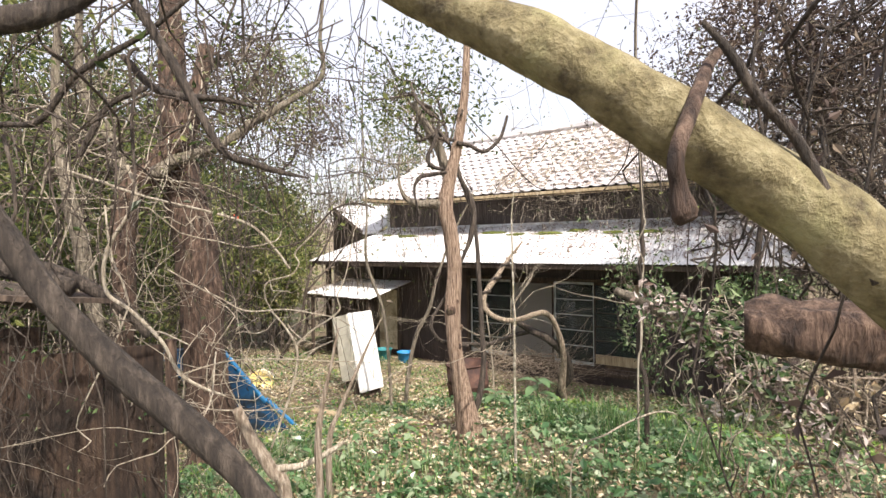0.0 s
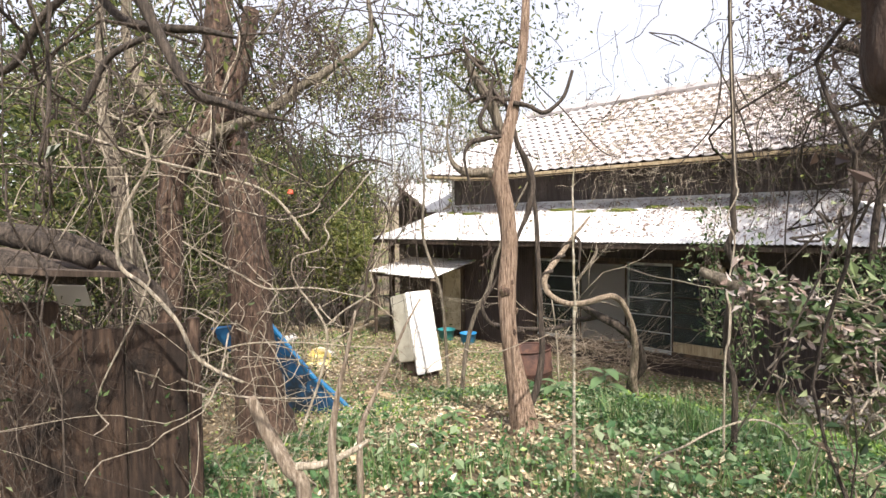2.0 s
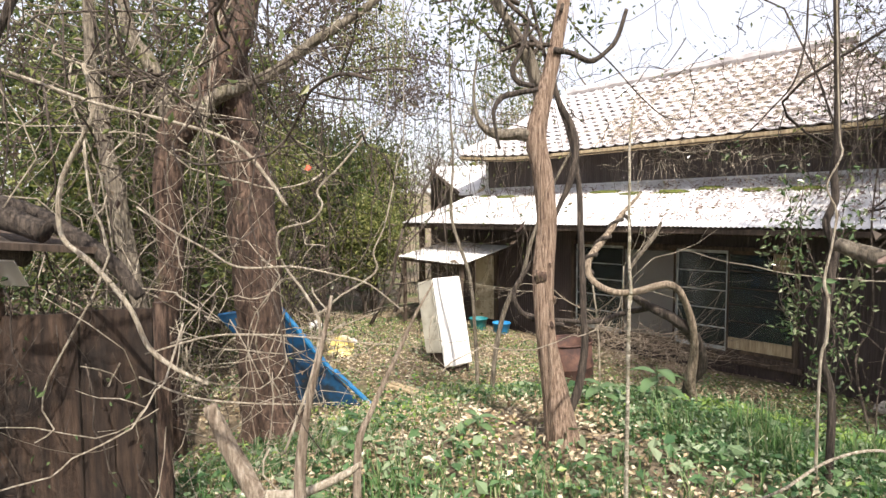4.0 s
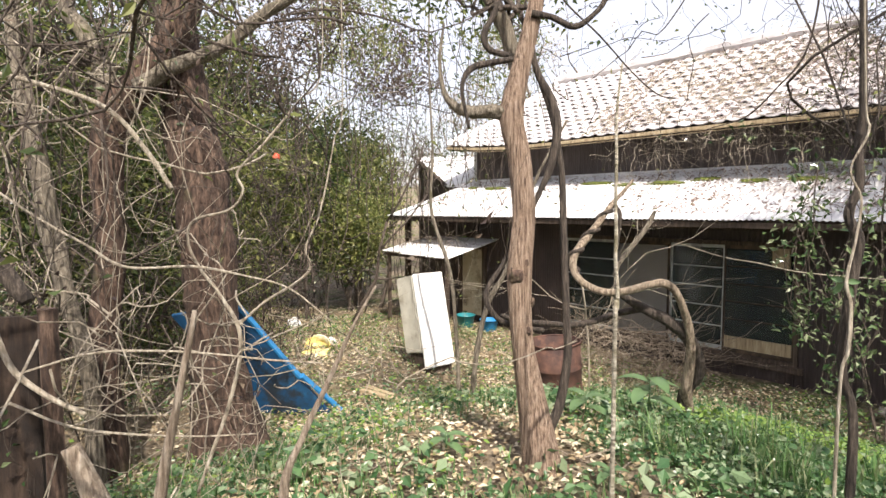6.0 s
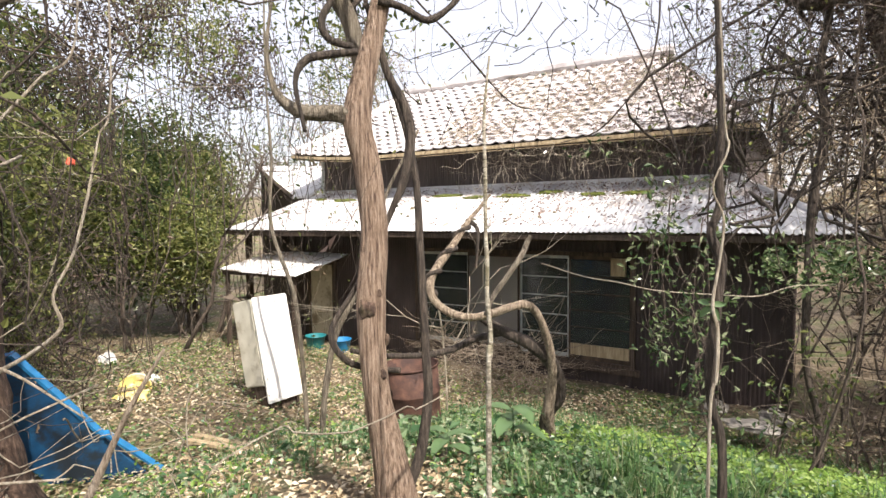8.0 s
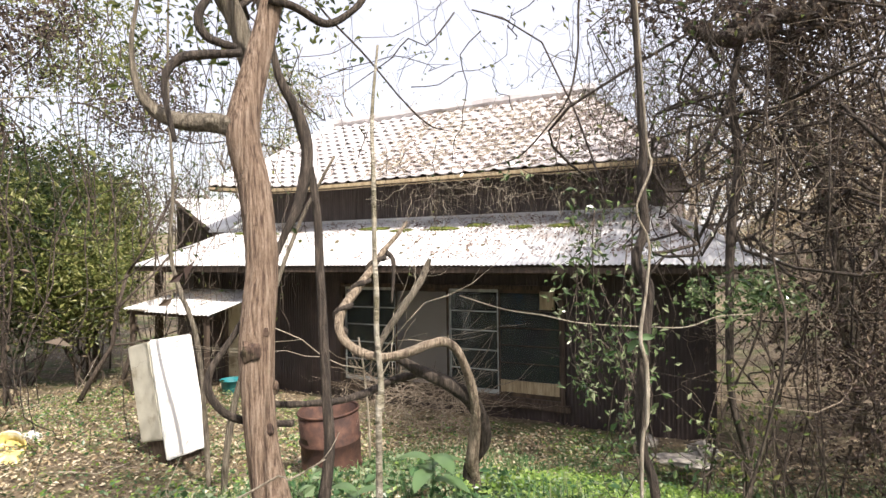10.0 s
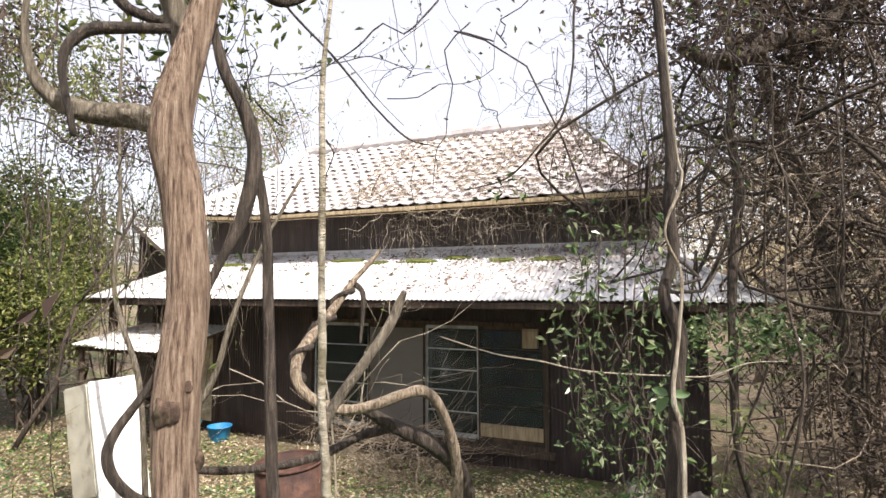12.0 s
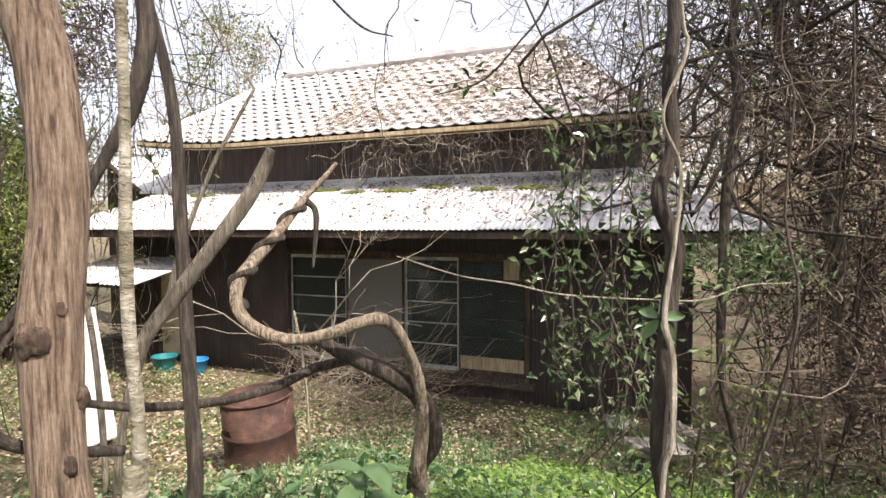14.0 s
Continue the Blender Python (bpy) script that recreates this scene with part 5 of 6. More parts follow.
def bare_tree(label, base, height, seed, material="twig", depth=4, leaf=None, leaf_size=0.07, per=12, group="", radius=None, name="bare_tree"):
    rng = np.random.default_rng(seed)
    t = thing(name, label, "tree", group)
    g, tips = Geo(), []
    b = (base[0], base[1], ground_z(base[0], base[1]) - 0.1 if len(base) < 3 else base[2])
    grow(g, rng, b, np.array((rng.normal() * 0.1, rng.normal() * 0.1, 1.0)), radius or height * 0.014, height * 0.36, depth, tips)
    part("trunk", g, M[material], t, smooth=True)
    if leaf:
        p = np.array(tips)
        p = (p[:, None] + rng.normal(size=(len(p), per, 3)) * 0.16).reshape(-1, 3)
        part("crown", leaf_cloud(Geo(), p, leaf_size, rng), M[leaf], t)
    return t


# evergreen thicket left of the house
for k, (x, y, z, rx, ry, rz, mt, sz) in enumerate((
        (-4.6, -7.6, 2.6, 1.3, 1.2, 1.9, "leaf_mid", 0.075), (-5.6, -6.0, 2.3, 1.2, 1.3, 1.8, "leaf_mid", 0.075), (-6.8, -5.2, 2.5, 1.4, 1.4, 2.1, "leaf_yellow", 0.08),
        (-7.9, -3.4, 2.7, 1.3, 1.3, 1.8, "leaf_yellow", 0.08), (-8.6, -1.8, 2.2, 1.3, 1.2, 1.8, "leaf_dark", 0.08), (-9.0, -0.2, 2.2, 1.2, 1.1, 1.6, "leaf_yellow", 0.08),
        (-7.2, -6.9, 3.6, 1.6, 1.4, 2.2, "leaf_dark", 0.085), (-9.6, -4.6, 3.4, 1.8, 1.8, 2.6, "leaf_mid", 0.09), (-10.6, -2.0, 3.2, 1.8, 1.8, 2.6, "leaf_dark", 0.09),
        (-7.6, -1.4, 1.7, 0.8, 0.8, 0.9, "leaf_yellow", 0.07), (-11.0, 0.6, 3.0, 1.8, 1.5, 2.4, "leaf_mid", 0.09),
        (-6.4, -3.0, 5.9, 1.1, 1.1, 1.1, "leaf_brown", 0.06), (-8.0, -1.0, 6.2, 1.3, 1.2, 1.3, "leaf_yellow", 0.07), (-9.6, 1.4, 6.0, 1.4, 1.2, 1.4, "leaf_brown", 0.08), (-7.6, -6.2, 5.4, 1.4, 1.4, 1.4, "leaf_mid", 0.08), (-8.8, -4.4, 5.4, 1.4, 1.4, 1.4, "leaf_mid", 0.085), (-9.8, -2.6, 5.0, 1.3, 1.3, 1.2, "leaf_brown", 0.085))):
    shrub("dense evergreen shrub tangled with dry vines", (x, y), (x, y, z + 0.3), (rx, ry, rz), 230 if z < 4 else 100, 34, sz * 1.3, mt, 100 + k, group="evergreen thicket", n_stem=7)

for k, (x, y, z, rx, ry, rz, mt, nc) in enumerate(((-3.1, -8.3, 1.4, 0.8, 0.7, 0.8, "leaf_dark", 80), (-3.6, -6.6, 1.6, 0.9, 0.6, 0.9, "leaf_mid", 80), (-3.3, -7.2, 3.2, 0.8, 0.7, 0.8, "leaf_mid", 80), (-4.8, -5.2, 1.3, 0.8, 0.6, 0.7, "leaf_yellow", 60), (-2.2, -8.4, 1.2, 0.6, 0.6, 0.5, "leaf_brown", 80))):
    shrub("leafy evergreen undergrowth behind the vines", (x, y), (x, y, z), (rx, ry, rz), nc, 30, 0.065, mt, 160 + k, group="undergrowth", n_stem=4)

# crowns of the standing trees
def crown_on(t, start, centre, radii, n_clump, per, size, material, seed, n_twig, spread=0.2):
    rng = np.random.default_rng(seed)
    p, c = clumps(rng, centre, radii, n_clump, per, spread)
    back = Matrix.Translation(-t.location)
    ob = part("crown", leaf_cloud(Geo(), p, size, rng, 0.1), M[material], t)
    ob.matrix_parent_inverse = back
    for k in range(n_twig):
        e = c[rng.integers(len(c))]
        q = spline(strand(rng, np.array(start) + rng.normal(size=3) * 0.1, e, -0.05, 0.09, 6), 2)
        ob = part("twig", tube(Geo(), q, np.linspace(0.012, 0.003, len(q)) * rng.uniform(0.5, 1.4), 5, 0.1), M["vine_brown"], t, smooth=True)
        ob.matrix_parent_inverse = back


crown_on(oldtree, (-1.6, -6.75, 4.2), (-1.9, -6.6, 4.4), (1.7, 1.4, 1.3), 80, 26, 0.06, "leaf_mid", 140, 24)
crown_on(greytree, (-1.6, -7.4, 3.6), (-2.4, -7.8, 3.6), (1.3, 0.9, 1.2), 50, 22, 0.055, "leaf_mid", 141, 26)
crown_on(knotted, (1.15, -5.95, 3.6), (0.5, -5.5, 4.1), (0.7, 0.7, 0.6), 95, 18, 0.05, "leaf_mid", 142, 14)

# vine tangles on the left
tangle("dry_vines", "pale dry vines strung through the trees", (-2.2, -8.3, 1.4), (0.5, -6.9, 4.4), 120, 1.5, 0.0045, "vine_pale", 11, 0.3, 0.13, twig=1.5)
tangle("dry_vines", "brown hanging vines and dead twigs", (-2.6, -8.6, 1.6), (0.2, -6.9, 4.6), 130, 1.5, 0.005, "vine_brown", 12, 0.5, 0.12, 5, "leaf_brown", 0.05, twig=1.5)
tangle("dry_vines", "thin pale vines low over the weeds", (0.0, -8.2, 1.1), (1.4, -6.6, 2.2), 60, 0.8, 0.003, "vine_pale", 13, 0.2, 0.15, twig=1.0)
tangle("dry_vines", "dark vines hanging beyond the old tree", (-7.5, -7.4, 1.2), (-2.8, -3.8, 5.8), 380, 1.8, 0.007, "bark_dark", 14, 0.5, 0.12, 5, "leaf_brown", 0.06, twig=1.2)
tangle("dry_vines", "brown brush among the evergreens", (-6.5, -7.2, 0.6), (-2.6, -4.9, 2.2), 260, 0.9, 0.005, "vine_brown", 17, 0.3, 0.14, 4, "leaf_brown", 0.06, twig=1.5)
tangle("hanging_strands", "thin brown strands hanging in the gap", (-3.6, -4.6, 3.0), (-1.2, -2.4, 5.6), 90, 1.7, 0.005, "vine_brown", 15, 0.85, 0.05, 5, "leaf_mid", 0.05, twig=1.5)
tangle("hanging_strands", "fine twigs against the sky", (-0.6, -5.6, 3.1), (2.0, -3.6, 4.9), 60, 0.8, 0.003, "bark_dark", 16, 0.4, 0.12, 5, "leaf_mid", 0.035, twig=1.5)

# bare trees behind the house and on the far bank
for k, (x, y, h) in enumerate(((-9.5, 4.0, 7.5), (-7.5, 7.0, 8.5), (-12.0, 6.5, 8.5), (-5.2, 9.0, 8.0), (-2.0, 10.5, 7.5), (1.5, 9.0, 8.0), (4.0, 7.5, 8.0), (5.6, 4.5, 7.5), (7.5, 8.0, 8.5), (-14.0, 1.0, 9.0), (-13.0, -5.0, 8.5), (-10.8, -7.5, 7.5))):
    bare_tree("leafless pale-twigged tree on the bank", (x, y), h, 200 + k, "twig", 5, "leaf_litter" if k % 3 else "leaf_mid", 0.08, 3, "bare trees")
bare_tree("dark bare tree behind the annex", (-7.6, -0.6), 6.0, 231, "vine_brown", 4, "leaf_brown", 0.06, 5, radius=0.05)
bare_tree("dark slender tree beyond the refrigerator", (-6.2, -2.3), 6.4, 233, "vine_brown", 4, "leaf_mid", 0.06, 4, radius=0.04)
bare_tree("small pale leafless sapling before the upper wall", (-0.5, -2.6), 4.3, 232, "vine_pale", 4, None, group="", radius=0.014, name="sapling")
for k, (x, y) in enumerate(((-16, 14), (-9, 17), (-2, 18), (5, 16), (12, 14), (14, 6), (-20, 6), (-19, -3))):
    shrub("far scrubby tree crown", (x, y), (x, y, ground_z(x, y) + 3.0), (3.6, 3.0, 2.8), 150, 30, 0.2, "leaf_litter" if k % 2 else "leaf_mid", 260 + k, group="far trees", n_stem=10, spread=0.5, name="far_tree", category="tree")

shrub("tall yellowish evergreen tree behind the annex", (-10.6, 7.0), (-10.6, 7.0, 7.4), (1.5, 1.4, 2.4), 130, 26, 0.11, "leaf_yellow", 280, "bark_rough", 0.24, "tree", "evergreen_tree", 16)

# thicket at the right end of the house
for k, (x, y, z, rx, ry, rz, mt, nc) in enumerate((
        (4.8, -0.4, 4.4, 1.2, 1.2, 1.4, "leaf_brown", 80), (3.7, -1.6, 4.7, 0.9, 1.0, 0.9, "leaf_brown", 120), (5.4, 1.2, 3.6, 1.4, 1.4, 2.0, "leaf_brown", 150), (4.9, -2.0, 3.4, 0.7, 0.8, 1.2, "leaf_brown", 50),
        (4.3, -1.9, 1.2, 0.8, 0.8, 0.8, "leaf_brown", 90), (5.2, -0.4, 1.6, 1.0, 1.0, 1.2, "leaf_brown", 110), (4.2, 2.2, 4.2, 0.9, 1.2, 1.4, "leaf_litter", 70), (6.4, 3.5, 4.0, 1.8, 1.8, 2.4, "leaf_litter", 150), (8.5, 6.5, 6.0, 2.4, 2.0, 2.6, "leaf_litter", 150), (5.0, 6.0, 5.0, 2.0, 1.6, 2.2, "leaf_litter", 130), (6.8, 4.4, 2.6, 1.5, 1.3, 1.2, "leaf_yellow", 60), (4.3, 0.3, 1.7, 0.9, 0.8, 1.0, "leaf_brown", 150), (5.6, 0.6, 2.6, 1.0, 0.8, 1.2, "leaf_brown", 120),
        (3.7, -2.2, 4.6, 0.9, 0.9, 0.6, "leaf_brown", 120), (3.7, -1.0, 4.0, 0.5, 0.6, 0.6, "leaf_brown", 60), (4.3, -0.7, 2.8, 0.6, 0.6, 1.0, "leaf_brown", 50), (3.2, -1.5, 5.1, 0.7, 0.8, 0.7, "leaf_brown", 110), (4.2, -0.8, 5.5, 0.8, 0.8, 0.8, "leaf_brown", 130), (2.9, -2.5, 5.2, 0.5, 0.6, 0.5, "leaf_brown", 120), (2.75, -3.2, 4.55, 0.6, 0.6, 0.55, "leaf_brown", 90), (2.2, -2.4, 4.9, 0.5, 0.6, 0.4, "leaf_brown", 40))):
    shrub("withered brown vine-choked shrub", (x, y), (x, y, z), (rx, ry, rz), int(nc * 0.5) if z > 3.9 and mt == "leaf_brown" else nc, 28, 0.055, mt, 300 + k, "vine_brown", 0.16, group="withered thicket", n_stem=2, thick=0.6)
tangle("thicket_vines", "thick twisting dead vines looping through the thicket", (2.7, -2.8, 2.6), (4.9, 0.4, 5.4), 70, 1.2, 0.016, "bark_dark", 37, 0.1, 0.6, 3, "leaf_brown", 0.05, twig=2.5)
tangle("thicket_vines", "dark matted vines over the roof corner", (2.9, -2.6, 3.0), (5.4, 1.2, 5.6), 330, 0.9, 0.006, "vine_brown", 21, 0.12, 0.42, 5, "leaf_brown", 0.05, twig=1.5)
tangle("thicket_vines", "dark stems of matted vines", (3.3, -2.4, 0.9), (5.6, 0.6, 3.4), 90, 1.2, 0.009, "bark_dark", 22, 0.15, 0.36, 4, "leaf_brown", 0.05, twig=1.2)
tangle("thicket_vines", "grey brush of dry stems by the wall corner", (3.1, -2.8, 0.4), (4.8, -0.9, 1.5), 130, 0.7, 0.003, "vine_brown", 23, 0.2, 0.26, 4, "leaf_brown", 0.045, twig=1.5)
tangle("thicket_vines", "pale curling vines in the thicket", (2.9, -2.6, 1.2), (4.8, 0.4, 4.8), 210, 0.9, 0.005, "twig", 29, 0.2, 0.42, 2, "leaf_mid", 0.045, twig=1.2)
tangle("thicket_vines", "tawny vines draped over the tiled roof's end", (1.1, -0.5, 3.2), (3.6, 1.8, 5.5), 520, 0.8, 0.004, "vine_brown", 24, 0.3, 0.28, 5, "leaf_mid", 0.04, twig=1.5)
tangle("roof_vines", "bleached dead vines hanging from the upper eave", (-1.6, 0.0, 3.25), (1.6, 0.75, 3.8), 170, 0.7, 0.004, "vine_pale", 25, 0.25, 0.12, twig=2.0)
def build_roof_creeper():
    rng = np.random.default_rng(26)
    g = Geo()
    for _ in range(260):
        x, k = rng.uniform(-2.6, 0.8), rng.uniform(0.05, 0.95)
        dx, dk = rng.normal() * 0.5, rng.normal() * 0.2
        w = np.cumsum(rng.normal(size=8)) * 0.05
        pts = []
        for i in range(8):
            p = upper_surface(x + dx * i / 7 + w[i], min(1, max(0, k + dk * i / 7 + w[7 - i] * 0.3)))
            pts.append((p.x, p.y, p.z + 0.045 + 0.02 * rng.random()))
        q = spline(pts, 2)
        tube(g, q, np.full(len(q), rng.uniform(0.003, 0.008)), 4)
    solid("roof_creeper", g, M["vine_pale"], "dead creeper stems lying over the tiles", "vines", kind="stuff", smooth=True)
    x = rng.uniform(-1.2, 2.3, 1800)
    k = np.minimum(rng.uniform(0.0, 0.98, 1800), np.maximum(0.0, (UE_R - x) / (UE_R - RG_R)))
    m = rng.random(1800) < np.array([patchy(a, b * 2, 12.0, 1.5, -0.35 + 0.6 * smooth01((a + 1.4) / 2.4)) for a, b in zip(x, k)])
    p = np.array([upper_surface(a, b) + Vector((0, 0, 0.055)) for a, b in zip(x[m], k[m])])
    solid("roof_leaves", leaf_cloud(Geo(), p, 0.05, rng, 0.4, 0.5, 0.15), M["leaf_rust"], "rotting brown leaves caught on the tiles", "leaves", kind="stuff")

tangle("hanging_ivy", "ivy strands with glossy leaves hanging by the wall", (2.14, -4.85, 2.0), (2.54, -4.4, 2.75), 30, 0.75, 0.003, "vine_brown", 27, 0.8, 0.14, 28, "leaf_ivy", 0.042, twig=1.0, gap=0.3)
shrub("glossy evergreen spray on vine stems", (3.2, -2.5), (2.98, -2.6, 2.12), (0.4, 0.36, 0.17), 30, 20, 0.06, "leaf_ivy", 330, "vine_brown", 0.09, n_stem=5, thick=0.5)
shrub("low leafy bramble by the wall corner", (2.9, -2.9), (2.95, -2.8, 1.2), (0.3, 0.4, 0.5), 16, 18, 0.05, "leaf_mid", 331, "vine_brown", 0.1, n_stem=6, thick=0.45)
tangle("hanging_vines", "thin vines hanging above the looping vine", (2.1, -4.6, 3.3), (3.0, -3.0, 4.6), 70, 0.8, 0.004, "bark_dark", 28, 0.6, 0.1, 4, "leaf_mid", 0.04, twig=1.5)
# ivy heap and dead vines on the right of the path
tangle("ivy_heap", "dead stems heaped round the ivy-covered log", (3.05, -7.6, 1.2), (4.3, -6.2, 2.25), 300, 0.6, 0.0045, "twig", 31, 0.2, 0.16, 7, "leaf_litter", 0.042, twig=1.0, gap=0.75)
tangle("ivy_heap", "ivy leaves over the broken log", (2.98, -7.25, 2.0), (3.75, -6.9, 2.45), 90, 0.3, 0.003, "vine_pale", 32, 0.2, 0.2, 7, "leaf_ivy", 0.042, gap=0.42)
def build_log_ivy():
    """Leaves that clothe the broken log, all but its pale tip."""
    rng = np.random.default_rng(38)
    axis = spline([(3.1, -7.045, 2.4), (3.25, -7.08, 2.34), (3.39, -7.1, 2.26), (3.53, -7.11, 2.15), (3.7, -7.11, 2.02), (3.9, -7.1, 1.85)], 12)
    for name, label, mat, n, size in (("log_ivy", "glossy ivy leaves clothing the broken log", "leaf_ivy", 520, 0.044), ("log_leaves", "withered leaves caught on the broken log", "leaf_rust", 620, 0.038)):
        k = (rng.random(n) ** 0.7 * (len(axis) - 1)).astype(int)
        a = rng.uniform(-0.4, math.pi + 0.4, n)
        d = rng.uniform(0.035, 0.12, n)
        p = axis[k] + np.stack([rng.normal(size=n) * 0.03, np.cos(a) * d, np.sin(a) * d], 1)
        solid(name, leaf_cloud(Geo(), p, size, rng, 0.15), M[mat], label, "leaves", kind="stuff")


build_log_ivy()
tangle("overhead_vines", "dark hanging vines overhead by the path", (3.6, -8.4, 2.9), (4.6, -5.8, 4.3), 100, 1.1, 0.005, "bark_dark", 33, 0.5, 0.1, 6, "leaf_brown", 0.05, twig=1.0, gap=0.4)
tangle("shed_creeper", "dry creeper hanging down the shed planks", (0.0, -9.0, 1.5), (0.75, -8.0, 2.4), 34, 0.6, 0.003, "vine_brown", 35, 0.85, 0.08, 6, "leaf_ivy", 0.035, twig=1.0)
tangle("overhead_vines", "thin vines and twigs overhead on the left", (0.6, -9.2, 2.8), (2.4, -7.2, 4.4), 170, 1.0, 0.004, "vine_brown", 34, 0.4, 0.1, 2, "leaf_mid", 0.04, twig=1.2, gap=0.7)
tangle("shed_roots", "brown dead rootlets hanging over the shed planks", (-0.15, -9.2, 1.7), (0.62, -8.2, 2.4), 90, 0.75, 0.003, "vine_brown", 36, 0.85, 0.16, 1, "leaf_brown", 0.03, twig=1.5)
# brush pile at the wall
tangle("brush_pile", "heap of cut reddish twigs against the wall", (-1.9, -1.5, 0.25), (0.1, -0.35, 0.75), 260, 0.8, 0.005, "twig", 41, 0.0, 0.05, twig=1.0, category="brush")
tangle("awning_twigs", "dead twigs and straw lying on the awning", (-6.4, -1.5, 1.7), (-4.5, -0.3, 1.95), 120, 0.6, 0.004, "twig", 42, 0.3, 0.1, twig=1.0, category="twigs")


# ---- ground cover ----
def scatter(rng, n, lo, hi, keep=None):
    p = rng.uniform(lo, hi, (n, 2))
    if keep is not None:
        p = p[[keep(x, y) > rng.random() for x, y in p]]
    return np.array([(x, y, ground_z(x, y)) for x, y in p])


def patchy(x, y, seed, scale=0.8, bias=0.0):
    return min(1.0, max(0.0, 0.5 + bias + 1.3 * noise.noise((x * scale, y * scale, seed))))


def build_litter():
    rng = np.random.default_rng(50)
    p = scatter(rng, 42000, (-8.5, -9.8), (5.0, -0.05), lambda x, y: patchy(x, y, 1.0, 0.7, 0.25 + 0.2 * (x < 0)))
    p = np.concatenate([p, scatter(rng, 16000, (-12, -15), (10, 3), lambda x, y: 0.0 if (-8.5 < x < 5 and -9.8 < y < 0) or (-7 < x < 3.5 and y > -0.2) else 0.8)])
    p = np.concatenate([p, scatter(rng, 26000, (-6.5, -7.6), (1.6, -0.4), lambda x, y: patchy(x, y, 3.0, 0.8, 0.1))])
    p = np.concatenate([p, scatter(rng, 9000, (-0.8, -8.9), (4.3, -2.0), lambda x, y: patchy(x, y, 4.0, 1.1, 0.05))])
    p[:, 2] += rng.uniform(0.005, 0.06, len(p))
    solid("fallen_leaves", leaf_cloud(Geo(), p, 0.046, rng, 0.7, 0.55, 0.14), M["leaf_litter"], "dry tan leaves strewn over the ground", "leaves", kind="stuff")
    d = scatter(rng, 900, (-8.0, -9.0), (4.5, -0.3))
    g = Geo()
    for q in d:
        a = rng.uniform(0, 6.28)
        L = rng.uniform(0.1, 0.45)
        e = q + np.array((math.cos(a) * L, math.sin(a) * L, 0))
        e[2] = ground_z(e[0], e[1]) + 0.02
        tube(g, spline(strand(rng, q + (0, 0, 0.02), e, -0.02, 0.02, 4), 2), np.full(7, rng.uniform(0.002, 0.006)), 3)
    solid("fallen_twigs", g, M["twig"], "dead twigs scattered on leaf litter", "twigs", kind="stuff")


def green_here(x, y):
    """Weeds grow thick in the sunny middle of the bank, thin out near the house and to the left."""
    k = patchy(x, y, 5.0, 0.6, 0.15 + 0.35 * (x > 0.0))
    if x < -0.6:
        k *= 0.35
    if y > -1.6:
        k *= 0.35
    return k


def build_weeds():
    rng = np.random.default_rng(51)
    p = np.concatenate([scatter(rng, 15000, (-2.4, -8.9), (4.6, -0.6), green_here), scatter(rng, 9000, (1.4, -5.6), (4.0, -2.4), lambda x, y: patchy(x, y, 8.0, 0.9, 0.4))])
    q = (p[:, None] + rng.normal(size=(len(p), 3, 3)) * (0.04, 0.04, 0.0)).reshape(-1, 3)
    q[:, 2] += np.abs(rng.normal(size=len(q))) * 0.05 + 0.015
    solid("ground_weeds", leaf_cloud(Geo(), q, 0.034, rng, 0.55, 0.7, 0.1), M["leaf_fresh"], "low green weeds and ivy over the bank", "weeds", kind="stuff")
    p = scatter(rng, 700, (-1.0, -8.6), (4.2, -2.5), green_here)
    q = (p[:, None] + rng.normal(size=(len(p), 5, 3)) * (0.06, 0.06, 0.0)).reshape(-1, 3)
    q[:, 2] += rng.uniform(0.03, 0.13, len(q))
    solid("broad_weeds", leaf_cloud(Geo(), q, 0.08, rng, 0.5, 0.6, 0.12), M["leaf_fresh"], "broad-leaved dark green weeds", "weeds", kind="stuff")
    p = scatter(rng, 6000, (1.4, -4.6), (4.2, -2.1), lambda x, y: patchy(x, y, 14.0, 0.8, 0.25))
    q = (p[:, None] + rng.normal(size=(len(p), 4, 3)) * (0.035, 0.035, 0.0)).reshape(-1, 3)
    q[:, 2] += rng.uniform(0.05, 0.16, len(q))
    solid("herb_carpet", leaf_cloud(Geo(), q, 0.036, rng, 0.6, 0.6, 0.08), M["leaf_herb"], "bright yellow-green herbs carpeting the bank", "weeds", kind="stuff")
    p = scatter(rng, 34000, (-7.0, -7.6), (3.2, -0.4), lambda x, y: (0.75 if x < 1.2 or y > -4 else 0.2) * patchy(x, y, 9.0, 0.9, 0.05))
    p[:, 2] += rng.uniform(0.02, 0.12, len(p))
    t = rng.random(len(p)) < 0.6
    solid("seedlings", leaf_cloud(Geo(), p[t], 0.04, rng, 0.6, 0.6, 0.1), M["leaf_herb"], "yellow-green seedlings among fallen leaves", "weeds", kind="stuff")
    p = p[~t]
    solid("sparse_weeds", leaf_cloud(Geo(), p, 0.05, rng, 0.5, 0.6, 0.1), M["leaf_fresh"], "sparse seedlings in leaf litter", "weeds", kind="stuff")


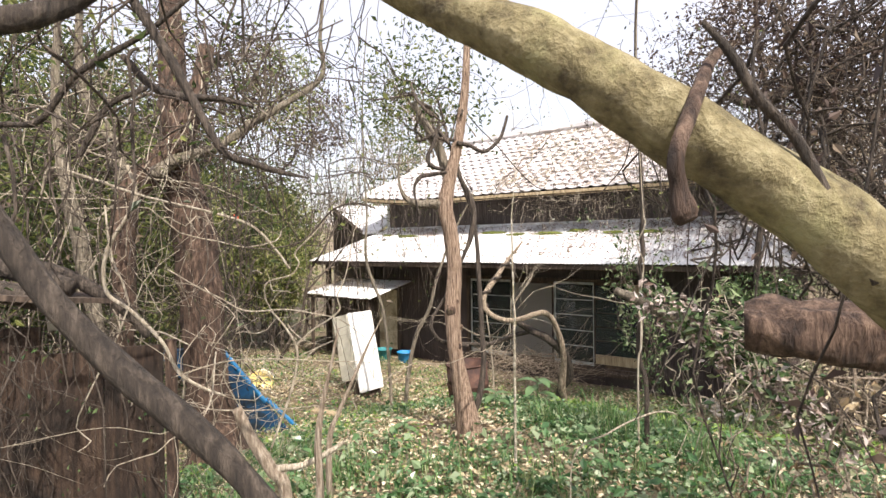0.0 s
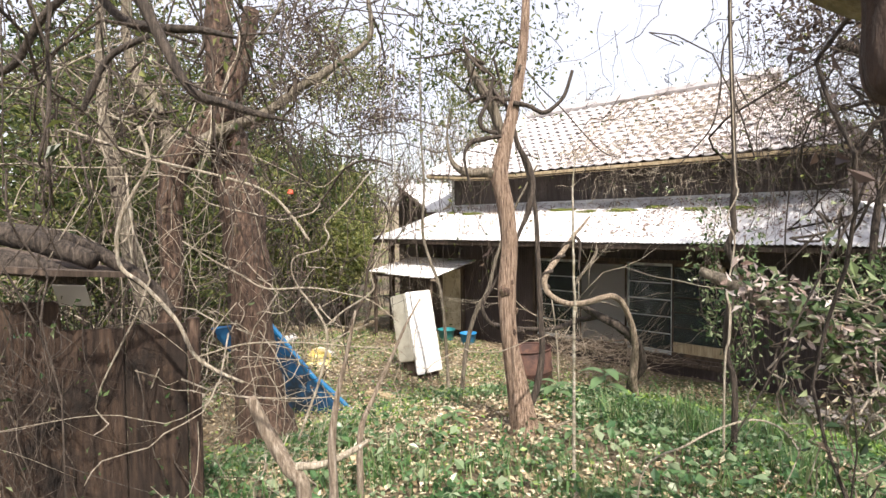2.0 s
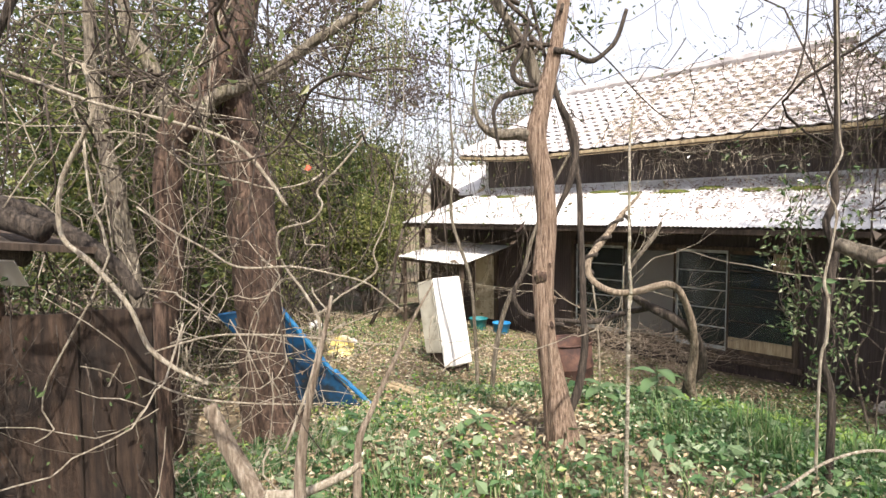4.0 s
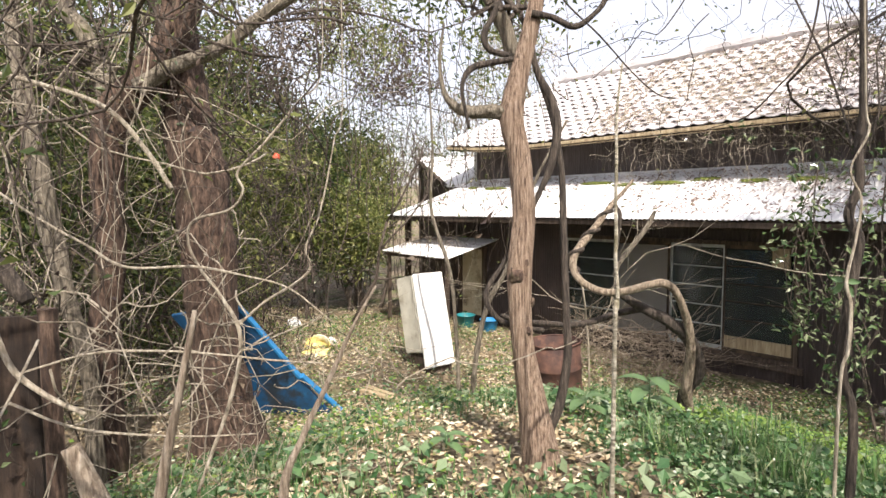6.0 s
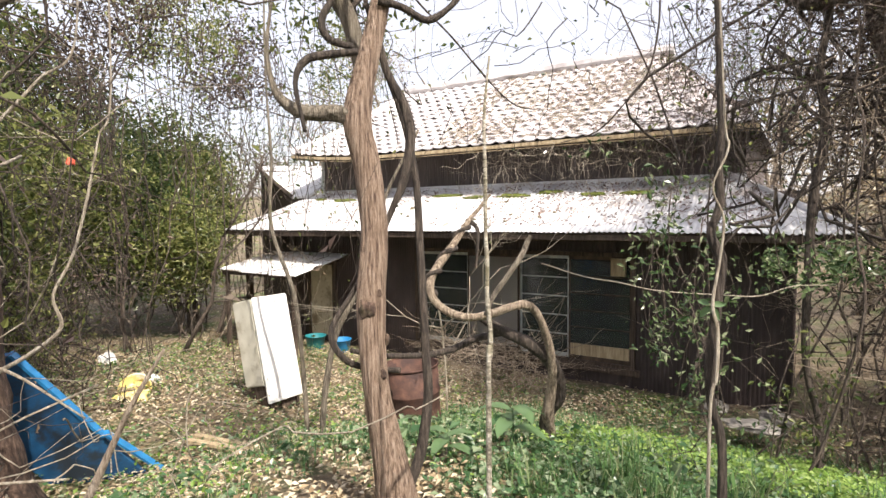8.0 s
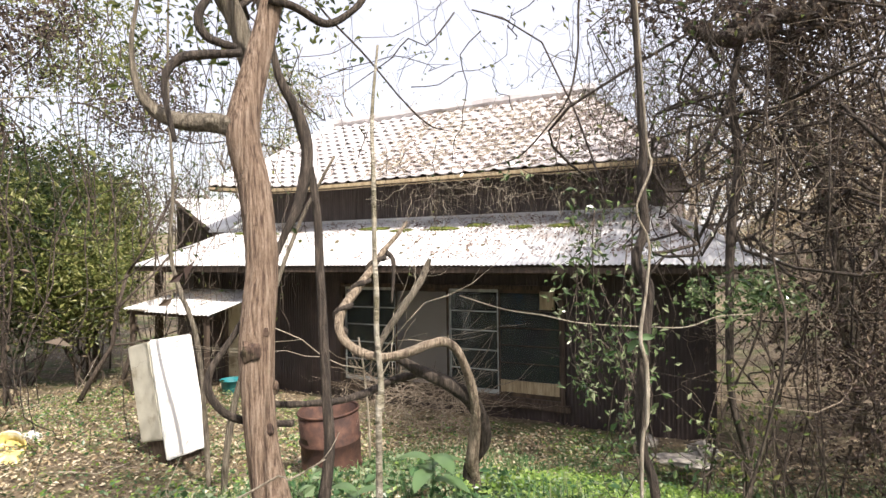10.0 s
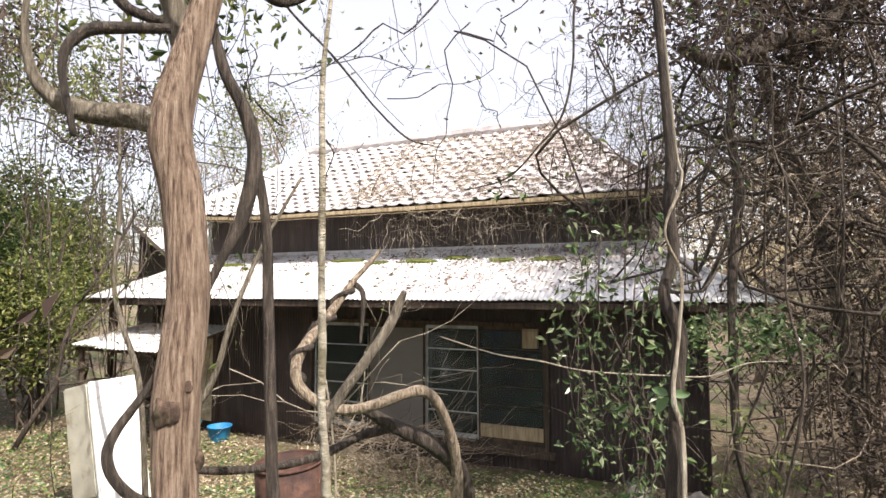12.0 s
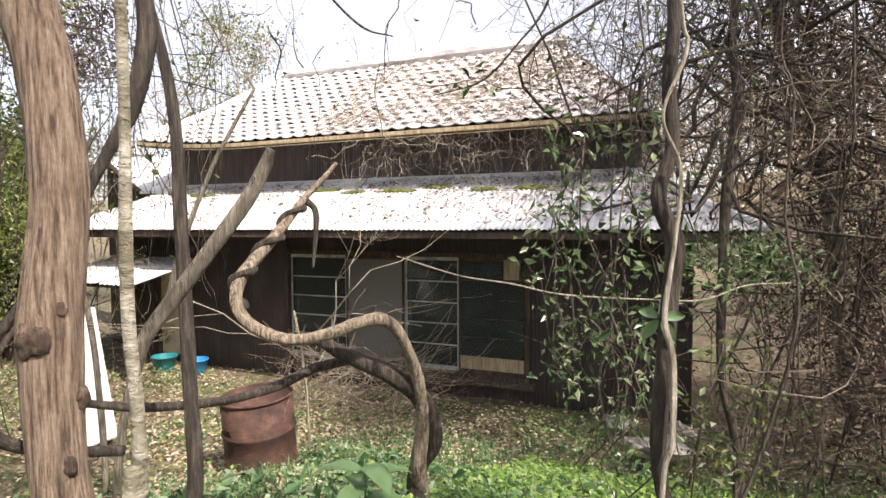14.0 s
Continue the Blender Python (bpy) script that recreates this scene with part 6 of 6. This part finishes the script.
def blades(g, rng, root, n, length, spread):
    for _ in range(n):
        a = rng.uniform(0, 6.28)
        L = length * rng.uniform(0.5, 1.2)
        o = np.array(root) + np.append(rng.normal(size=2) * spread, 0)
        out = np.array((math.cos(a), math.sin(a), 0)) * L * rng.uniform(0.2, 0.75)
        w = np.array((-math.sin(a), math.cos(a), 0)) * 0.0035 * rng.uniform(0.7, 1.5)
        m = o + out * 0.45 + (0, 0, L * 0.65)
        t = o + out + (0, 0, L * rng.uniform(0.45, 0.95))
        g.add([o - w, o + w, m + w * 0.8, m - w * 0.8, t], [(0, 1, 2, 3), (3, 2, 4)])


def build_grass():
    rng = np.random.default_rng(52)
    for k, (x, y, n, L) in enumerate(((2.1, -5.0, 130, 0.34), (2.35, -5.3, 110, 0.3), (1.75, -5.3, 90, 0.28), (2.7, -4.9, 110, 0.32), (3.1, -5.5, 100, 0.32), (2.0, -4.2, 80, 0.26), (2.6, -4.0, 90, 0.26), (3.2, -4.4, 90, 0.28), (1.2, -7.1, 70, 0.24), (0.5, -6.9, 60, 0.22))):
        g = Geo()
        blades(g, rng, (x, y, ground_z(x, y)), n, L, 0.09)
        solid("grass_tuft", g, M["grass"], "tuft of long green grass", "grass", "grass tufts")
    g = Geo()
    for x, y, z in scatter(rng, 4200, (-1.2, -8.8), (4.4, -1.2), green_here):
        blades(g, rng, (x, y, z), 5, 0.15, 0.04)
    solid("grass", g, M["grass"], "short green grass over the bank", "grass", kind="stuff")


def rosette(x, y, h, n, size, label):
    rng = np.random.default_rng(int((x + 20) * 100))
    t = thing("broadleaf_plant", label, "plant", "broadleaf plants")
    z = ground_z(x, y)
    part("stalk", tube(Geo(), [(x, y, z - 0.03), (x + 0.01, y, z + h * 0.6), (x, y + 0.01, z + h)], [0.006, 0.005, 0.003], 6), M["leaf_fresh"], t, smooth=True)
    for k in range(n):
        a = k * 2.4
        c = Vector((x, y, z + h * (0.5 + 0.5 * k / n)))
        d = Vector((math.cos(a), math.sin(a), 0.35)).normalized()
        s = Vector((-math.sin(a), math.cos(a), 0))
        u = s.cross(d) * -1
        v = []
        for i in range(7):
            q = i / 6
            w = size * 0.2 * math.sin(math.pi * min(1, q * 0.96 + 0.04)) ** 0.7
            mid = c + d * size * q + Vector((0, 0, -size * 0.45 * q * q))
            v += [mid - s * w + u * w * 0.3, mid, mid + s * w + u * w * 0.3]
        f = [(i * 3 + j, i * 3 + j + 1, i * 3 + j + 4, i * 3 + j + 3) for i in range(6) for j in range(2)]
        part("leaf", Geo().add([tuple(p) for p in v], f), M["leaf_fresh"], t, smooth=True)


def build_roof_litter():
    rng = np.random.default_rng(53)
    n = 5200
    x = rng.uniform(-6.0, 2.6, n)
    y = rng.uniform(EAVE_Y + 0.15, WALL_TOP_Y - 0.05, n)
    k = np.array([patchy(a, b, 2.0, 1.4, -0.25 + 0.75 * smooth01((a + 2.2) / 2.2) + 0.35 * smooth01((b - 0.1) / 0.5)) for a, b in zip(x, y)])
    m = rng.random(n) < k
    p = np.stack([x, y, low_roof_z(y) + 0.02], 1)[m]
    solid("roof_leaves", leaf_cloud(Geo(), p, 0.055, rng, 0.6, 0.5, 0.12), M["leaf_rust"], "brown leaves lying on the tin roof", "leaves", kind="stuff")
    x = rng.uniform(-3.4, 2.3, 8000)
    s = np.minimum(rng.uniform(0.02, 0.98, 8000), np.maximum(0.0, (UE_R - x) / (UE_R - RG_R)))
    k = np.array([patchy(a, b * 2, 6.0, 1.2, -0.3 + 0.55 * smooth01((a + 2.2) / 2.6)) for a, b in zip(x, s)])
    m = rng.random(8000) < k
    p = np.array([upper_surface(a, b) + Vector((0, 0, 0.05)) for a, b in zip(x[m], s[m])])
    solid("roof_leaves", leaf_cloud(Geo(), p, 0.05, rng, 0.5, 0.5, 0.15), M["leaf_rust"], "faded leaves and straw lying on the tiles", "leaves", kind="stuff")
    for k, (mx, w) in enumerate(((-4.7, 0.3), (-2.35, 0.32), (-1.75, 0.2), (-1.05, 0.28), (-0.45, 0.2), (0.25, 0.18), (0.9, 0.22), (-5.4, 0.15))):
        my = 0.3 + 0.08 * math.sin(k * 2.0)
        ob = crumpled("moss_cushion", "bright green moss cushion on the tin roof", (mx, my, low_roof_z(my) + 0.008), (w, 0.06, 0.035), "moss", "moss", 20.0 + k)
        ob.rotation_euler = (math.atan(PITCH), 0, 0)
    for k in range(16):
        mx, my = rng.uniform(-5.5, 0.6), rng.uniform(-0.7, 0.2)
        ob = crumpled("debris_clump", "small dark clump of debris on the tin roof", (mx, my, low_roof_z(my) + 0.01), (0.03, 0.025, 0.02), "soil", "debris", 40.0 + k)
        ob["group"] = "roof debris"


build_litter()
build_weeds()
build_grass()
rosette(1.35, -4.75, 0.34, 6, 0.26, "broad-leaved shoot with large pale-green leaves")
rosette(1.15, -5.2, 0.2, 5, 0.2, "low plant with broad blue-green leaves")
rosette(1.75, -5.9, 0.12, 5, 0.12, "low plant with broad green leaves")
rosette(0.9, -6.2, 0.15, 5, 0.16, "low plant with rounded leaves at the tree's foot")


def sprig(at, n, size, label):
    """A few large bright leaves on a hanging vine."""
    t = thing("leaf_sprig", label, "leaves", at=at)
    for k in range(n):
        a = 0.7 + k * 2 * math.pi / n
        d = Vector((math.cos(a) * 0.9, 0.25, math.sin(a) * 0.75 - 0.25)).normalized()
        w = d.cross(Vector((0.1, -1, 0.2))).normalized()
        v = []
        for i in range(7):
            q = i / 6
            h = size * 0.24 * math.sin(math.pi * min(1, q * 0.95 + 0.05)) ** 0.8
            mid = d * size * (0.12 + q) + Vector((0, -0.1, -0.2)) * size * q * q
            v += [mid - w * h, mid + Vector((0, 0.006, 0)), mid + w * h]
        f = [(i * 3 + j, i * 3 + j + 1, i * 3 + j + 4, i * 3 + j + 3) for i in range(6) for j in range(2)]
        part("leaf", Geo().add([tuple(p) for p in v], f), M["leaf_fresh"], t, smooth=True)


sprig((2.56, -5.42, 2.17), 4, 0.055, "bright green leaves sprouting from the hanging vine")
build_roof_litter()
build_roof_creeper()
